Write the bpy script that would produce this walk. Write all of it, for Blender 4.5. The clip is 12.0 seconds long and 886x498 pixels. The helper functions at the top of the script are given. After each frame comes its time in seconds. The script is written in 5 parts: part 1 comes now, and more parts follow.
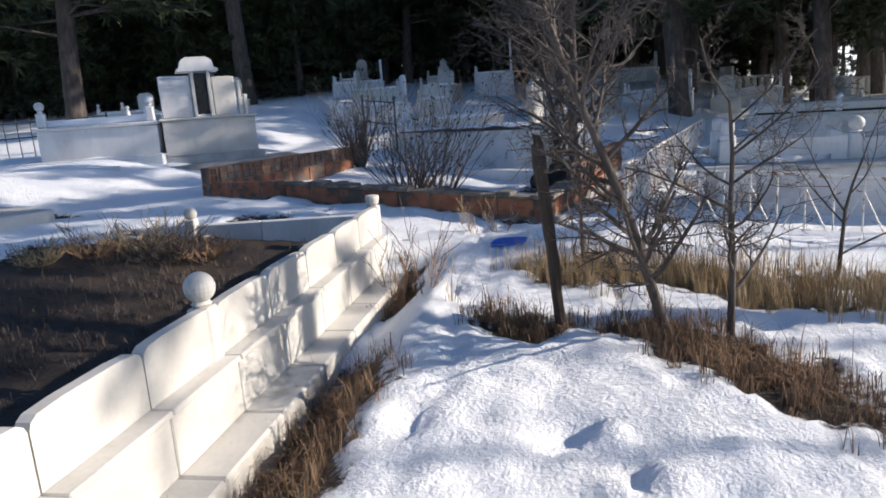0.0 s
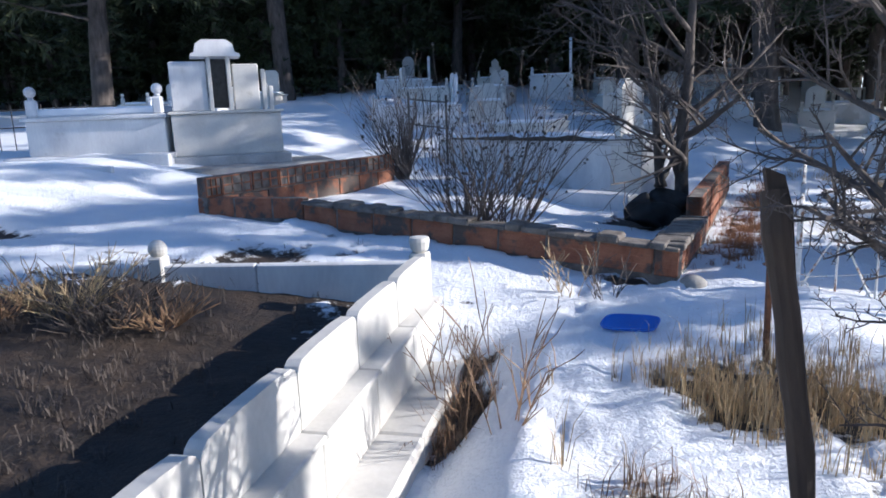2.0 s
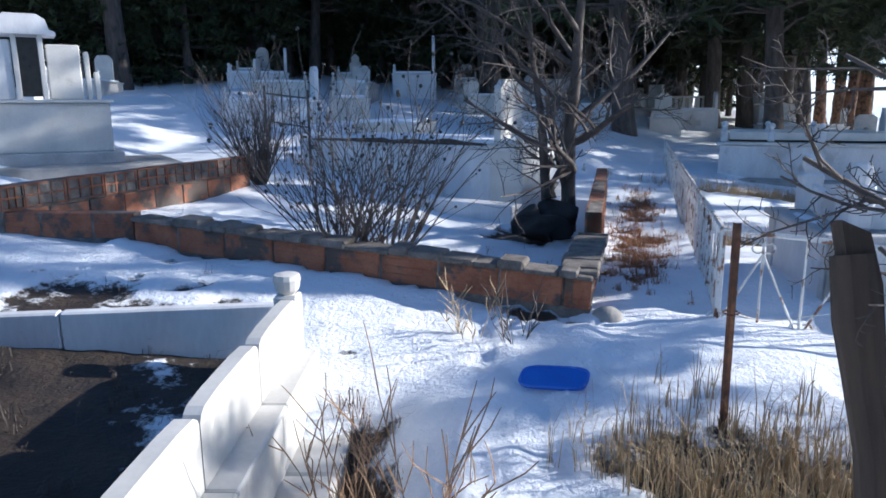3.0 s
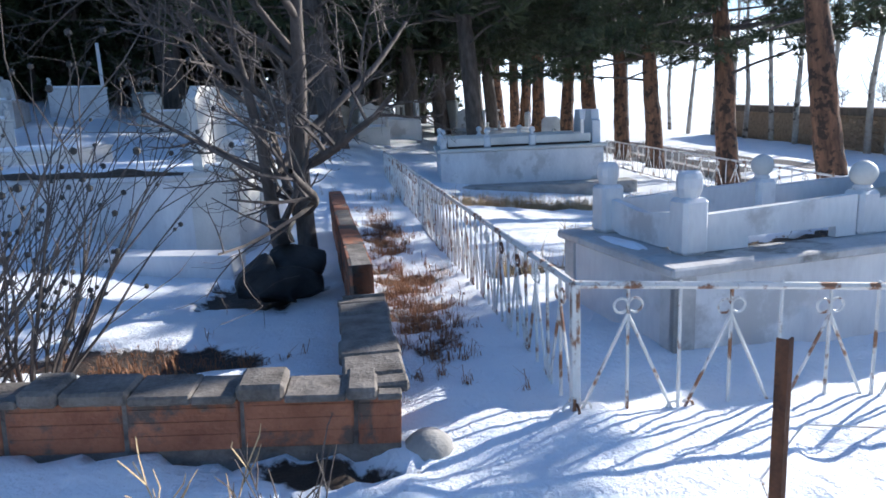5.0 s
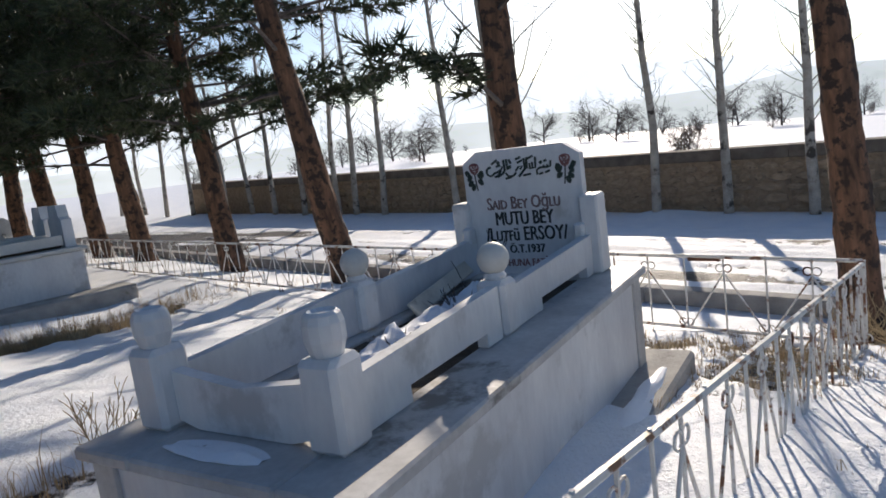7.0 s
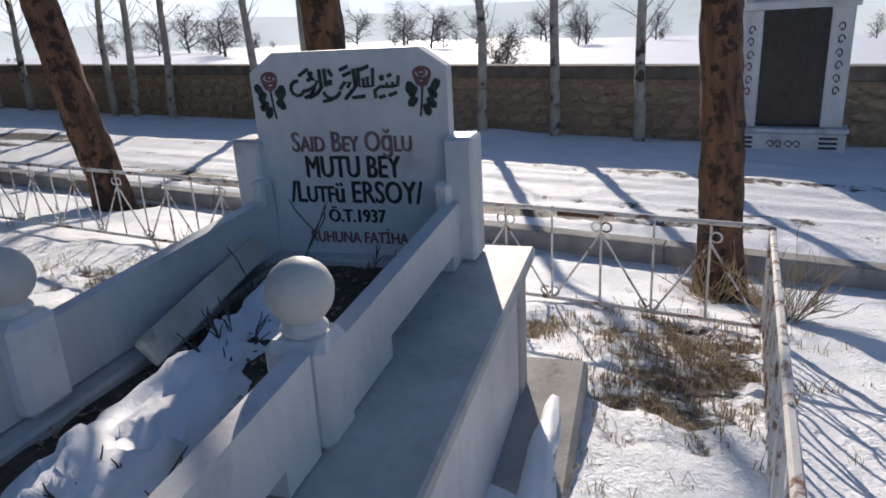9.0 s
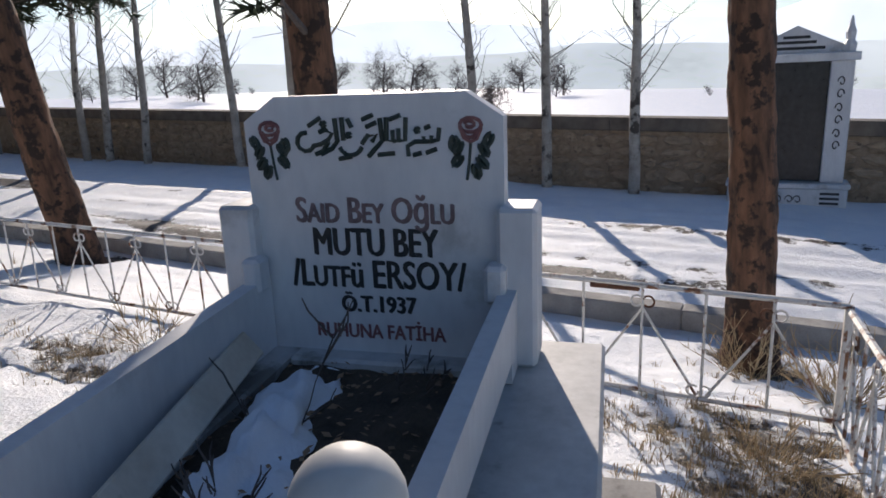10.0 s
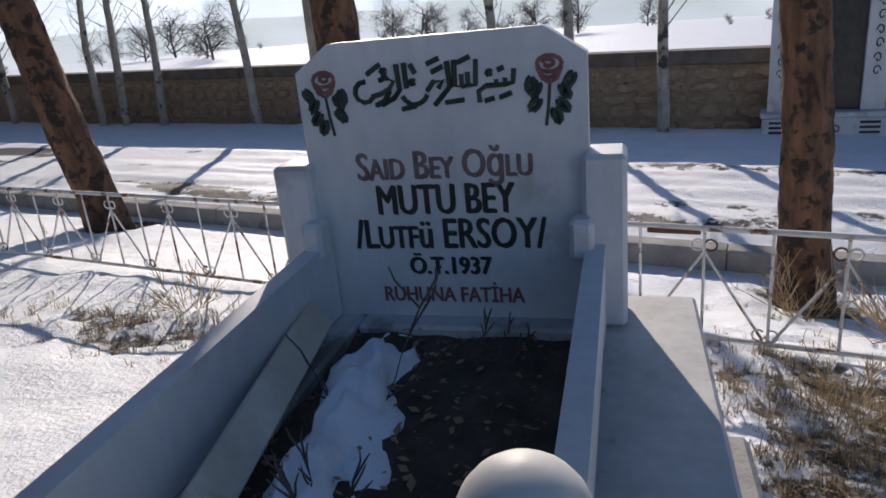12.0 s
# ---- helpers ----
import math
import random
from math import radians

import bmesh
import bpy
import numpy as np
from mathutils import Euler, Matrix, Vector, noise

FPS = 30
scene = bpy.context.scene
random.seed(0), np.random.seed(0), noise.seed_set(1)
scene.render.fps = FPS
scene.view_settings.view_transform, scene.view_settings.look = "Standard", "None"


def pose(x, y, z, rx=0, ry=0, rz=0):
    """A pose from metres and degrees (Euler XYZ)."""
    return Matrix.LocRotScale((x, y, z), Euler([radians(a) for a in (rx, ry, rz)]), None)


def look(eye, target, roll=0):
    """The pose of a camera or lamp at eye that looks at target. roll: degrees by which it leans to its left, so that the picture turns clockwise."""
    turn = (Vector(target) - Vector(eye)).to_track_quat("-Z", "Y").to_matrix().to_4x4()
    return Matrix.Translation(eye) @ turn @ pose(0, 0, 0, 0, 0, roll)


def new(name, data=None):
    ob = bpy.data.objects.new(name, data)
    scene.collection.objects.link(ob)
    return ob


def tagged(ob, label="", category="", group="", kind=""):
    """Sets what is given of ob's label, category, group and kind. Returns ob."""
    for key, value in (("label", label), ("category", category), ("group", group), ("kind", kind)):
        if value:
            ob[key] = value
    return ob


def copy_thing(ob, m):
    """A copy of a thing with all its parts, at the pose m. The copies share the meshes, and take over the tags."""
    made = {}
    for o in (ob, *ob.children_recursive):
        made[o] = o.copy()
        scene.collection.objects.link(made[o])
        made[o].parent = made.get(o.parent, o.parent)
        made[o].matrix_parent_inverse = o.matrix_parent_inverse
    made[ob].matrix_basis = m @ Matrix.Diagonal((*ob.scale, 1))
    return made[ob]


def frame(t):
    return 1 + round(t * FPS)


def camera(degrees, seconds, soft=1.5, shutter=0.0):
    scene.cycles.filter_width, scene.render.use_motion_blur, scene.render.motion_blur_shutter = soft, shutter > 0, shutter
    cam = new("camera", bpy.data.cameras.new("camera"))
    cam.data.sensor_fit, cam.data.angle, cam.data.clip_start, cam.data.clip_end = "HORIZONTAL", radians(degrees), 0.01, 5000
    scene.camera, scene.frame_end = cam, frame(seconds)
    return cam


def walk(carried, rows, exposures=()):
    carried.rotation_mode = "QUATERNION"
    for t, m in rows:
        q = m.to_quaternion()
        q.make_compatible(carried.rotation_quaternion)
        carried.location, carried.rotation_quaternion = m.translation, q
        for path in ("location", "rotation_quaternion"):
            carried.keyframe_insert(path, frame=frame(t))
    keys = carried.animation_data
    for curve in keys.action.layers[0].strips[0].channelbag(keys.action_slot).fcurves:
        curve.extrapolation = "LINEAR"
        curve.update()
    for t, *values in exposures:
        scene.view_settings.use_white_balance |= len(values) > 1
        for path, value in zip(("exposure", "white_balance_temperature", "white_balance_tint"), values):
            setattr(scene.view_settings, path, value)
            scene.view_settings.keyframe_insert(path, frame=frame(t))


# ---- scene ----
cam = camera(66.2, 12.0, soft=1.7)
PATH = [
    (0, (1.421, -0.313, 1.29), (1.035, 1.606, 0.877), -4.1),
    (0.5, (1.434, 0.168, 1.235), (1.011, 2.089, 0.873), -1.4),
    (1, (1.219, 0.659, 1.225), (0.575, 2.521, 0.882), -1.1),
    (1.5, (0.965, 1.186, 1.266), (0.437, 3.066, 0.833), -3.1),
    (2, (0.752, 1.741, 1.281), (0.261, 3.638, 0.882), -2.0),
    (2.5, (0.573, 2.164, 1.307), (0.3, 4.103, 0.9), -3.5),
    (2.7, (0.524, 2.339, 1.308), (0.331, 4.287, 0.898), -2.2),
    (4.3, (0.317, 3.661, 1.297), (0.762, 5.562, 0.863), -0.7),
    (4.5, (0.382, 3.876, 1.293), (0.922, 5.761, 0.898), -1.6),
    (5, (0.473, 4.3, 1.288), (1.207, 6.118, 0.89), -2.5),
    (5.5, (0.519, 4.804, 1.322), (1.472, 6.49, 0.826), -6.2),
    (6, (0.758, 5.238, 1.365), (2.03, 6.731, 0.976), -3.7),
    (6.5, (1.029, 5.59, 1.453), (2.612, 6.769, 1.132), -7.7),
    (7, (1.361, 5.84, 1.366), (3.14, 6.702, 1.062), -7.5),
    (7.5, (1.876, 5.968, 1.363), (3.74, 6.572, 0.965), -4.7),
    (9.5, (3.128, 6.559, 1.336), (5.007, 6.868, 0.724), -2.6),
    (10, (3.419, 6.71, 1.328), (5.337, 6.982, 0.833), -2.2),
    (10.5, (3.593, 6.834, 1.344), (5.522, 7.089, 0.882), -2.0),
    (11, (3.671, 6.882, 1.326), (5.594, 7.065, 0.809), -2.4),
    (11.5, (3.654, 6.892, 1.325), (5.595, 7.072, 0.879), -2.3),
    (12, (3.55, 6.889, 1.318), (5.425, 7.218, 0.679), -5.4),
]
EXPO = [(0.0, 0.45, 6000, 13), (1.2, 0.55, 5700, 13), (2.0, 0.70, 5400, 13), (2.5, 0.75, 5350, 12), (4.5, 0.95, 5100, 9), (5.0, 1.05, 5400, 11), (5.5, 1.05, 5550, 11), (6.0, 1.1, 6200, 13), (6.5, 0.6, 6300, 13), (7.5, 0.05, 6100, 12), (9.5, 0.05, 6050, 15), (12.0, -0.02, 6000, 15)]
walk(cam, [(t, look(eye, target, roll)) for t, eye, target, roll in PATH], EXPO)

# ---- light ----
SUN_DIR = Vector((0.972, 0.195, 0.42)).normalized()
world = bpy.data.worlds.new("sky")
scene.world = world
world.use_nodes = True
wn = world.node_tree
sky = wn.nodes.new("ShaderNodeTexSky")
sky.sky_type, sky.sun_disc = 'NISHITA', False
sky.sun_elevation = math.asin(SUN_DIR.z)
sky.sun_rotation = math.atan2(SUN_DIR.x, SUN_DIR.y)
sky.dust_density, sky.ozone_density, sky.air_density = 0.6, 3.0, 1.0
wn.links.new(sky.outputs[0], wn.nodes["Background"].inputs[0])
wn.nodes["Background"].inputs[1].default_value = 0.10
sun = new("sun", bpy.data.lights.new("sun", "SUN"))
sun.data.energy, sun.data.angle, sun.data.color = 5.0, radians(0.6), (1.0, 0.86, 0.68)
sun.matrix_world = look(Vector((0, 0, 0)), -SUN_DIR)

# ---- road frame: a runs along the road, p across it ----
PX, PY = 0.954, -0.30


def rp(s, l, z=0.0):
    return Vector((s * PX - l * PY, s * PY + l * PX, z))


def sl(x, y):
    return x * PX + y * PY, -x * PY + y * PX


# ---- materials ----
def mat(name, c1, c2, scale=8.0, rough=0.7, bump=0.2, fine=60.0, metal=0.0, spots=None, spot_at=0.6, stretch=(1, 1, 1)):
    m = bpy.data.materials.new(name)
    m.use_nodes = True
    t = m.node_tree
    n, k = t.nodes, t.links
    b = n["Principled BSDF"]
    co = n.new("ShaderNodeTexCoord")
    info = n.new("ShaderNodeObjectInfo")
    add = n.new("ShaderNodeVectorMath")
    add.operation = 'MULTIPLY_ADD'
    k.new(info.outputs["Random"], add.inputs[0])
    add.inputs[1].default_value = (17.0, 29.0, 41.0)
    k.new(co.outputs["Object"], add.inputs[2])
    mp = n.new("ShaderNodeMapping")
    mp.inputs["Scale"].default_value = stretch
    k.new(add.outputs[0], mp.inputs[0])
    big = n.new("ShaderNodeTexNoise")
    big.inputs["Scale"].default_value, big.inputs["Detail"].default_value = scale, 5
    small = n.new("ShaderNodeTexNoise")
    small.inputs["Scale"].default_value, small.inputs["Detail"].default_value = fine, 4
    for x in (big, small):
        k.new(mp.outputs[0], x.inputs[0])
    mixf = n.new("ShaderNodeMath")
    mixf.operation = 'MULTIPLY_ADD'
    k.new(small.outputs["Fac"], mixf.inputs[0])
    mixf.inputs[1].default_value = 0.35
    k.new(big.outputs["Fac"], mixf.inputs[2])
    ramp = n.new("ShaderNodeValToRGB")
    ramp.color_ramp.elements[0].position, ramp.color_ramp.elements[1].position = 0.42, 0.92
    ramp.color_ramp.elements[0].color, ramp.color_ramp.elements[1].color = (*c1, 1), (*c2, 1)
    k.new(mixf.outputs[0], ramp.inputs[0])
    out = ramp.outputs[0]
    if spots:
        sp = n.new("ShaderNodeTexNoise")
        sp.inputs["Scale"].default_value, sp.inputs["Detail"].default_value = scale * 0.6, 8
        sp.inputs["Roughness"].default_value = 0.65
        k.new(add.outputs[0], sp.inputs[0])
        r2 = n.new("ShaderNodeValToRGB")
        r2.color_ramp.elements[0].position, r2.color_ramp.elements[1].position = spot_at, spot_at + 0.07
        k.new(sp.outputs["Fac"], r2.inputs[0])
        mx = n.new("ShaderNodeMix")
        mx.data_type = 'RGBA'
        k.new(r2.outputs[0], mx.inputs["Factor"])
        k.new(out, mx.inputs["A"])
        mx.inputs["B"].default_value = (*spots, 1)
        out = mx.outputs["Result"]
    k.new(out, b.inputs["Base Color"])
    b.inputs["Roughness"].default_value, b.inputs["Metallic"].default_value = rough, metal
    if bump:
        bp = n.new("ShaderNodeBump")
        bp.inputs["Strength"].default_value, bp.inputs["Distance"].default_value = bump, 0.02
        k.new(mixf.outputs[0], bp.inputs["Height"])
        k.new(bp.outputs[0], b.inputs["Normal"])
    return m


MARBLE = mat("white_marble", (0.50, 0.485, 0.45), (0.68, 0.66, 0.615), 3.0, 0.55, 0.10, 40, spots=(0.42, 0.40, 0.36), spot_at=0.63)
MARBLE_CLEAN = mat("grey_white_marble", (0.54, 0.54, 0.555), (0.76, 0.76, 0.755), 2.6, 0.5, 0.08, 30, stretch=(1.3, 1, 0.45), spots=(0.47, 0.465, 0.46), spot_at=0.57)
MARBLE_DIRTY = mat("stained_marble", (0.34, 0.33, 0.32), (0.60, 0.59, 0.57), 3.5, 0.6, 0.15, 35, spots=(0.20, 0.19, 0.17), spot_at=0.57)
CREAM = mat("cream_marble", (0.50, 0.44, 0.35), (0.72, 0.66, 0.55), 5.0, 0.6, 0.15, 50, spots=(0.34, 0.28, 0.21), spot_at=0.6)
CONCRETE = mat("concrete", (0.26, 0.25, 0.23), (0.42, 0.40, 0.37), 5.0, 0.9, 0.5, 60, spots=(0.18, 0.17, 0.15))
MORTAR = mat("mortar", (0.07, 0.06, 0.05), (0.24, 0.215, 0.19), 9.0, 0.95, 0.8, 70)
BRICK = mat("red_hollow_brick", (0.20, 0.075, 0.04), (0.38, 0.165, 0.09), 6.0, 0.9, 0.6, 60, spots=(0.11, 0.085, 0.07), spot_at=0.50)
SOIL = mat("dark_soil", (0.035, 0.025, 0.018), (0.10, 0.075, 0.05), 9.0, 0.95, 1.0, 50)
SNOW = mat("snow", (0.80, 0.83, 0.88), (0.88, 0.89, 0.91), 6.0, 0.6, 0.5, 40)
IRON = mat("white_painted_iron", (0.62, 0.60, 0.56), (0.76, 0.74, 0.70), 14.0, 0.5, 0.2, 90, spots=(0.22, 0.10, 0.045), spot_at=0.53)
RUST = mat("rusty_iron", (0.055, 0.026, 0.016), (0.19, 0.08, 0.036), 20.0, 0.85, 0.4, 90)
DARK_IRON = mat("dark_iron", (0.02, 0.02, 0.02), (0.05, 0.045, 0.04), 20.0, 0.6, 0.2, 90)
WOOD = mat("weathered_wood", (0.030, 0.021, 0.015), (0.10, 0.072, 0.052), 12.0, 0.9, 0.7, 60, stretch=(1, 1, 0.12))
BARK = mat("pine_bark", (0.038, 0.023, 0.016), (0.22, 0.115, 0.066), 11.0, 0.95, 1.0, 34, stretch=(1, 1, 0.25), spots=(0.035, 0.023, 0.017), spot_at=0.50)
BARK_DARK = mat("grey_bark", (0.045, 0.036, 0.030), (0.14, 0.115, 0.10), 14.0, 0.9, 0.6, 60, stretch=(1, 1, 0.3))
BARK_WHITE = mat("poplar_bark", (0.28, 0.25, 0.21), (0.52, 0.48, 0.42), 5.0, 0.9, 0.5, 40, spots=(0.07, 0.06, 0.05), spot_at=0.55)
NEEDLE = mat("pine_needles", (0.018, 0.028, 0.010), (0.055, 0.070, 0.022), 1.5, 0.6, 0.0, 12)
GRASS = mat("dry_grass", (0.25, 0.17, 0.085), (0.55, 0.42, 0.24), 2.0, 0.8, 0.0, 15)
REED = mat("brown_weed", (0.14, 0.085, 0.05), (0.36, 0.23, 0.13), 3.0, 0.8, 0.0, 20)
LEAF = mat("dead_leaves", (0.17, 0.075, 0.036), (0.42, 0.22, 0.11), 3.0, 0.8, 0.0, 20)
BLUE = mat("blue_plastic", (0.02, 0.11, 0.50), (0.03, 0.15, 0.60), 4.0, 0.4, 0.05, 40)
WALL_MORTAR = mat("earth_mortar", (0.24, 0.175, 0.115), (0.42, 0.32, 0.22), 9.0, 0.95, 0.8, 70)
COPING = mat("coping", (0.10, 0.085, 0.07), (0.20, 0.17, 0.14), 5.0, 0.95, 0.5, 60)
BLACK_STONE = mat("black_granite", (0.012, 0.012, 0.013), (0.03, 0.03, 0.032), 12.0, 0.25, 0.02, 90)
BLACK_PAINT = mat("black_paint", (0.012, 0.012, 0.014), (0.03, 0.03, 0.03), 20.0, 0.5, 0.05, 90)
FADED_PAINT = mat("faded_red_paint", (0.11, 0.075, 0.075), (0.26, 0.18, 0.18), 26.0, 0.6, 0.05, 90)
RED_PAINT = mat("dull_red_paint", (0.16, 0.055, 0.055), (0.27, 0.13, 0.12), 26.0, 0.6, 0.05, 90)
STONE = mat("wall_stone", (0.25, 0.185, 0.12), (0.46, 0.35, 0.24), 4.0, 0.95, 0.7, 30, spots=(0.15, 0.11, 0.08))
RUBBER = mat("black_rubber", (0.012, 0.012, 0.012), (0.035, 0.033, 0.03), 10.0, 0.7, 0.3, 60)


# ---- mesh building ----
class Build:
    """Collects vertices and faces for one mesh."""

    def __init__(self, at=None):
        self.v, self.f, self.m = [], [], at or Matrix()

    def put(self, pts, faces):
        o = len(self.v)
        self.v += [tuple(self.m @ Vector(p)) for p in pts]
        self.f += [tuple(i + o for i in f) for f in faces]

    def box(self, lo, hi, b=0.008):
        lo, hi = Vector(lo), Vector(hi)
        c, h = (lo + hi) / 2, (hi - lo) / 2
        b = min(b, *(x * 0.45 for x in h))
        signs = [(x, y, z) for x in (-1, 1) for y in (-1, 1) for z in (-1, 1)]
        pts = []
        for sg in signs:
            for k in range(3):
                pts.append([c[i] + sg[i] * (h[i] - (0 if i == k else b)) for i in range(3)])
        faces = []
        ids = {sg: 3 * i for i, sg in enumerate(signs)}
        for k in range(3):
            for sg in (-1, 1):
                i, j = (k + 1) % 3, (k + 2) % 3
                ring = []
                for a, d in ((-1, -1), (1, -1), (1, 1), (-1, 1)):
                    q = [0, 0, 0]
                    q[k], q[i], q[j] = sg, a, d
                    ring.append(ids[tuple(q)] + k)
                faces.append(ring if sg > 0 else ring[::-1])
        for m in range(3):
            i, j = (m + 1) % 3, (m + 2) % 3
            for a in (-1, 1):
                for d in (-1, 1):
                    q0, q1 = [0, 0, 0], [0, 0, 0]
                    q0[m], q0[i], q0[j] = -1, a, d
                    q1[m], q1[i], q1[j] = 1, a, d
                    e0, e1 = ids[tuple(q0)], ids[tuple(q1)]
                    f = [e0 + i, e1 + i, e1 + j, e0 + j]
                    faces.append(f[::-1] if a * d > 0 else f)
        for sg in signs:
            e = ids[sg]
            faces.append([e, e + 1, e + 2] if sg[0] * sg[1] * sg[2] > 0 else [e, e + 2, e + 1])
        self.put(pts, faces)
        return self

    def prism(self, poly, axis, lo, hi):
        """A polygon of (u, v) pushed along an axis: x -> (y, z), y -> (x, z), z -> (x, y)."""
        n = len(poly)

        def at(u, v, w):
            return {"x": (w, u, v), "y": (u, w, v), "z": (u, v, w)}[axis]
        pts = [at(u, v, lo) for u, v in poly] + [at(u, v, hi) for u, v in poly]
        faces = [list(range(n))[::-1], list(range(n, 2 * n))] + [[i, (i + 1) % n, n + (i + 1) % n, n + i] for i in range(n)]
        area = sum(poly[i][0] * poly[(i + 1) % n][1] - poly[(i + 1) % n][0] * poly[i][1] for i in range(n))
        if (area < 0) != (axis == "y"):
            faces = [f[::-1] for f in faces]
        self.put(pts, faces)
        return self

    def tube(self, pts, radii, n=6, cap=True):
        pts = [Vector(p) for p in pts]
        if not hasattr(radii, "__len__"):
            radii = [radii] * len(pts)
        vs, fs = [], []
        ref = Vector((0.31, 0.77, 0.55))
        for i, p in enumerate(pts):
            d = (pts[min(i + 1, len(pts) - 1)] - pts[max(i - 1, 0)]).normalized()
            u = d.cross(ref)
            u = u.normalized() if u.length > 0.1 else d.orthogonal().normalized()
            w = d.cross(u)
            for j in range(n):
                a = 2 * math.pi * j / n
                vs.append(p + (u * math.cos(a) + w * math.sin(a)) * radii[i])
        for i in range(len(pts) - 1):
            for j in range(n):
                fs.append([i * n + j, i * n + (j + 1) % n, (i + 1) * n + (j + 1) % n, (i + 1) * n + j])
        if cap and n > 2:
            fs.append(list(range(n))[::-1])
            fs.append([(len(pts) - 1) * n + j for j in range(n)])
        self.put(vs, fs)
        return self

    def lathe(self, prof, at=(0, 0, 0), n=16):
        vs, fs = [], []
        at = Vector(at)
        for r, z in prof:
            for j in range(n):
                a = 2 * math.pi * j / n
                vs.append(at + Vector((r * math.cos(a), r * math.sin(a), z)))
        for i in range(len(prof) - 1):
            for j in range(n):
                fs.append([i * n + j, i * n + (j + 1) % n, (i + 1) * n + (j + 1) % n, (i + 1) * n + j])
        fs.append(list(range(n))[::-1])
        fs.append([(len(prof) - 1) * n + j for j in range(n)])
        self.put(vs, fs)
        return self

    def ball(self, c, r, n=16, squash=1.0):
        k = n // 2
        prof = [(max(0.002, r * math.sin(math.pi * i / k)), -r * squash * math.cos(math.pi * i / k)) for i in range(k + 1)]
        return self.lathe(prof, c, n)

    def mesh(self, name, material, smooth=False):
        me = bpy.data.meshes.new(name)
        me.from_pydata(self.v, [], self.f)
        if material:
            me.materials.append(material)
        if smooth:
            me.polygons.foreach_set("use_smooth", [True] * len(me.polygons))
        me.update()
        return me


def part(name, b, material, parent=None, label="", smooth=False):
    ob = new(name, b.mesh(name, material, smooth))
    if parent:
        ob.parent = parent
    if label:
        tagged(ob, label)
    return ob


def thing(name, m, label, category, group="", kind=""):
    ob = new(name)
    ob.empty_display_size = 0.1
    ob.matrix_world = m
    return tagged(ob, label, category, group, kind)


def frame_at(origin, direction):
    """A pose whose x axis runs along direction in plan."""
    a = math.atan2(direction[1], direction[0])
    return Matrix.Translation(origin) @ Matrix.Rotation(a, 4, "Z")


def nz(x, y, k=1.0, seed=0.0):
    return noise.noise((x * k + seed, y * k - seed, seed * 0.37))


# ---- ground ----
PROFILE = [(-2000, 0.0), (0.6, 0.0), (2.2, -0.10), (4.8, -0.45), (6.0, -0.80), (6.7, -0.93), (7.45, -1.02), (7.56, -1.02), (7.60, -0.86), (12.6, -0.86),
           (13.4, -0.88), (16.0, -0.9), (60.0, -1.2), (95.0, -1.6), (110.0, -5.0), (240.0, -12.0), (3000.0, -14.0)]


def level(x, y):
    s, l = sl(x, y)
    z = 0.0
    for (s0, z0), (s1, z1) in zip(PROFILE, PROFILE[1:]):
        if s <= s1:
            z = z0 + (z1 - z0) * (s - s0) / (s1 - s0)
            break
    w = min(1.0, max(0.0, (s - 3.0) / 3.0))
    z += w * 0.024 * (min(max(l, -10), 60) - 9.0)
    north = min(1.0, max(0.0, (-1.0 - s) / 3.0))
    z += north * 0.045 * min(max(y - 9.0, 0.0), 60.0)
    dip = min(1.0, max(0.0, (l - 10.0) / 5.0)) * math.exp(-((s - 1.8) / 2.2) ** 2)
    # the graves beside and behind the surround stand on a rise
    edge = -0.7 + 1.7 * min(1.0, max(0.0, (y - 4.9) / 1.5))
    west = min(1.0, max(0.0, (edge - x) / (edge + 3.4)))
    z += 0.31 * west * west * (3 - 2 * west) + 0.40 * min(1.0, max(0.0, (-4.6 - x) / 1.8))
    # the cemetery climbs towards the wood
    z += 0.035 * max(0.0, min(y, 60.0) - 14.0) * min(1.0, max(0.0, (5.5 - s) / 2.5))
    # lower ground to the sunny side of the path
    z -= 0.17 * min(1.0, max(0.0, (x - 0.4) / 0.9)) * min(1.0, max(0.0, (5.3 - y) / 1.2)) * min(1.0, max(0.0, (5.5 - x) / 2.0))
    return z - 0.25 * dip


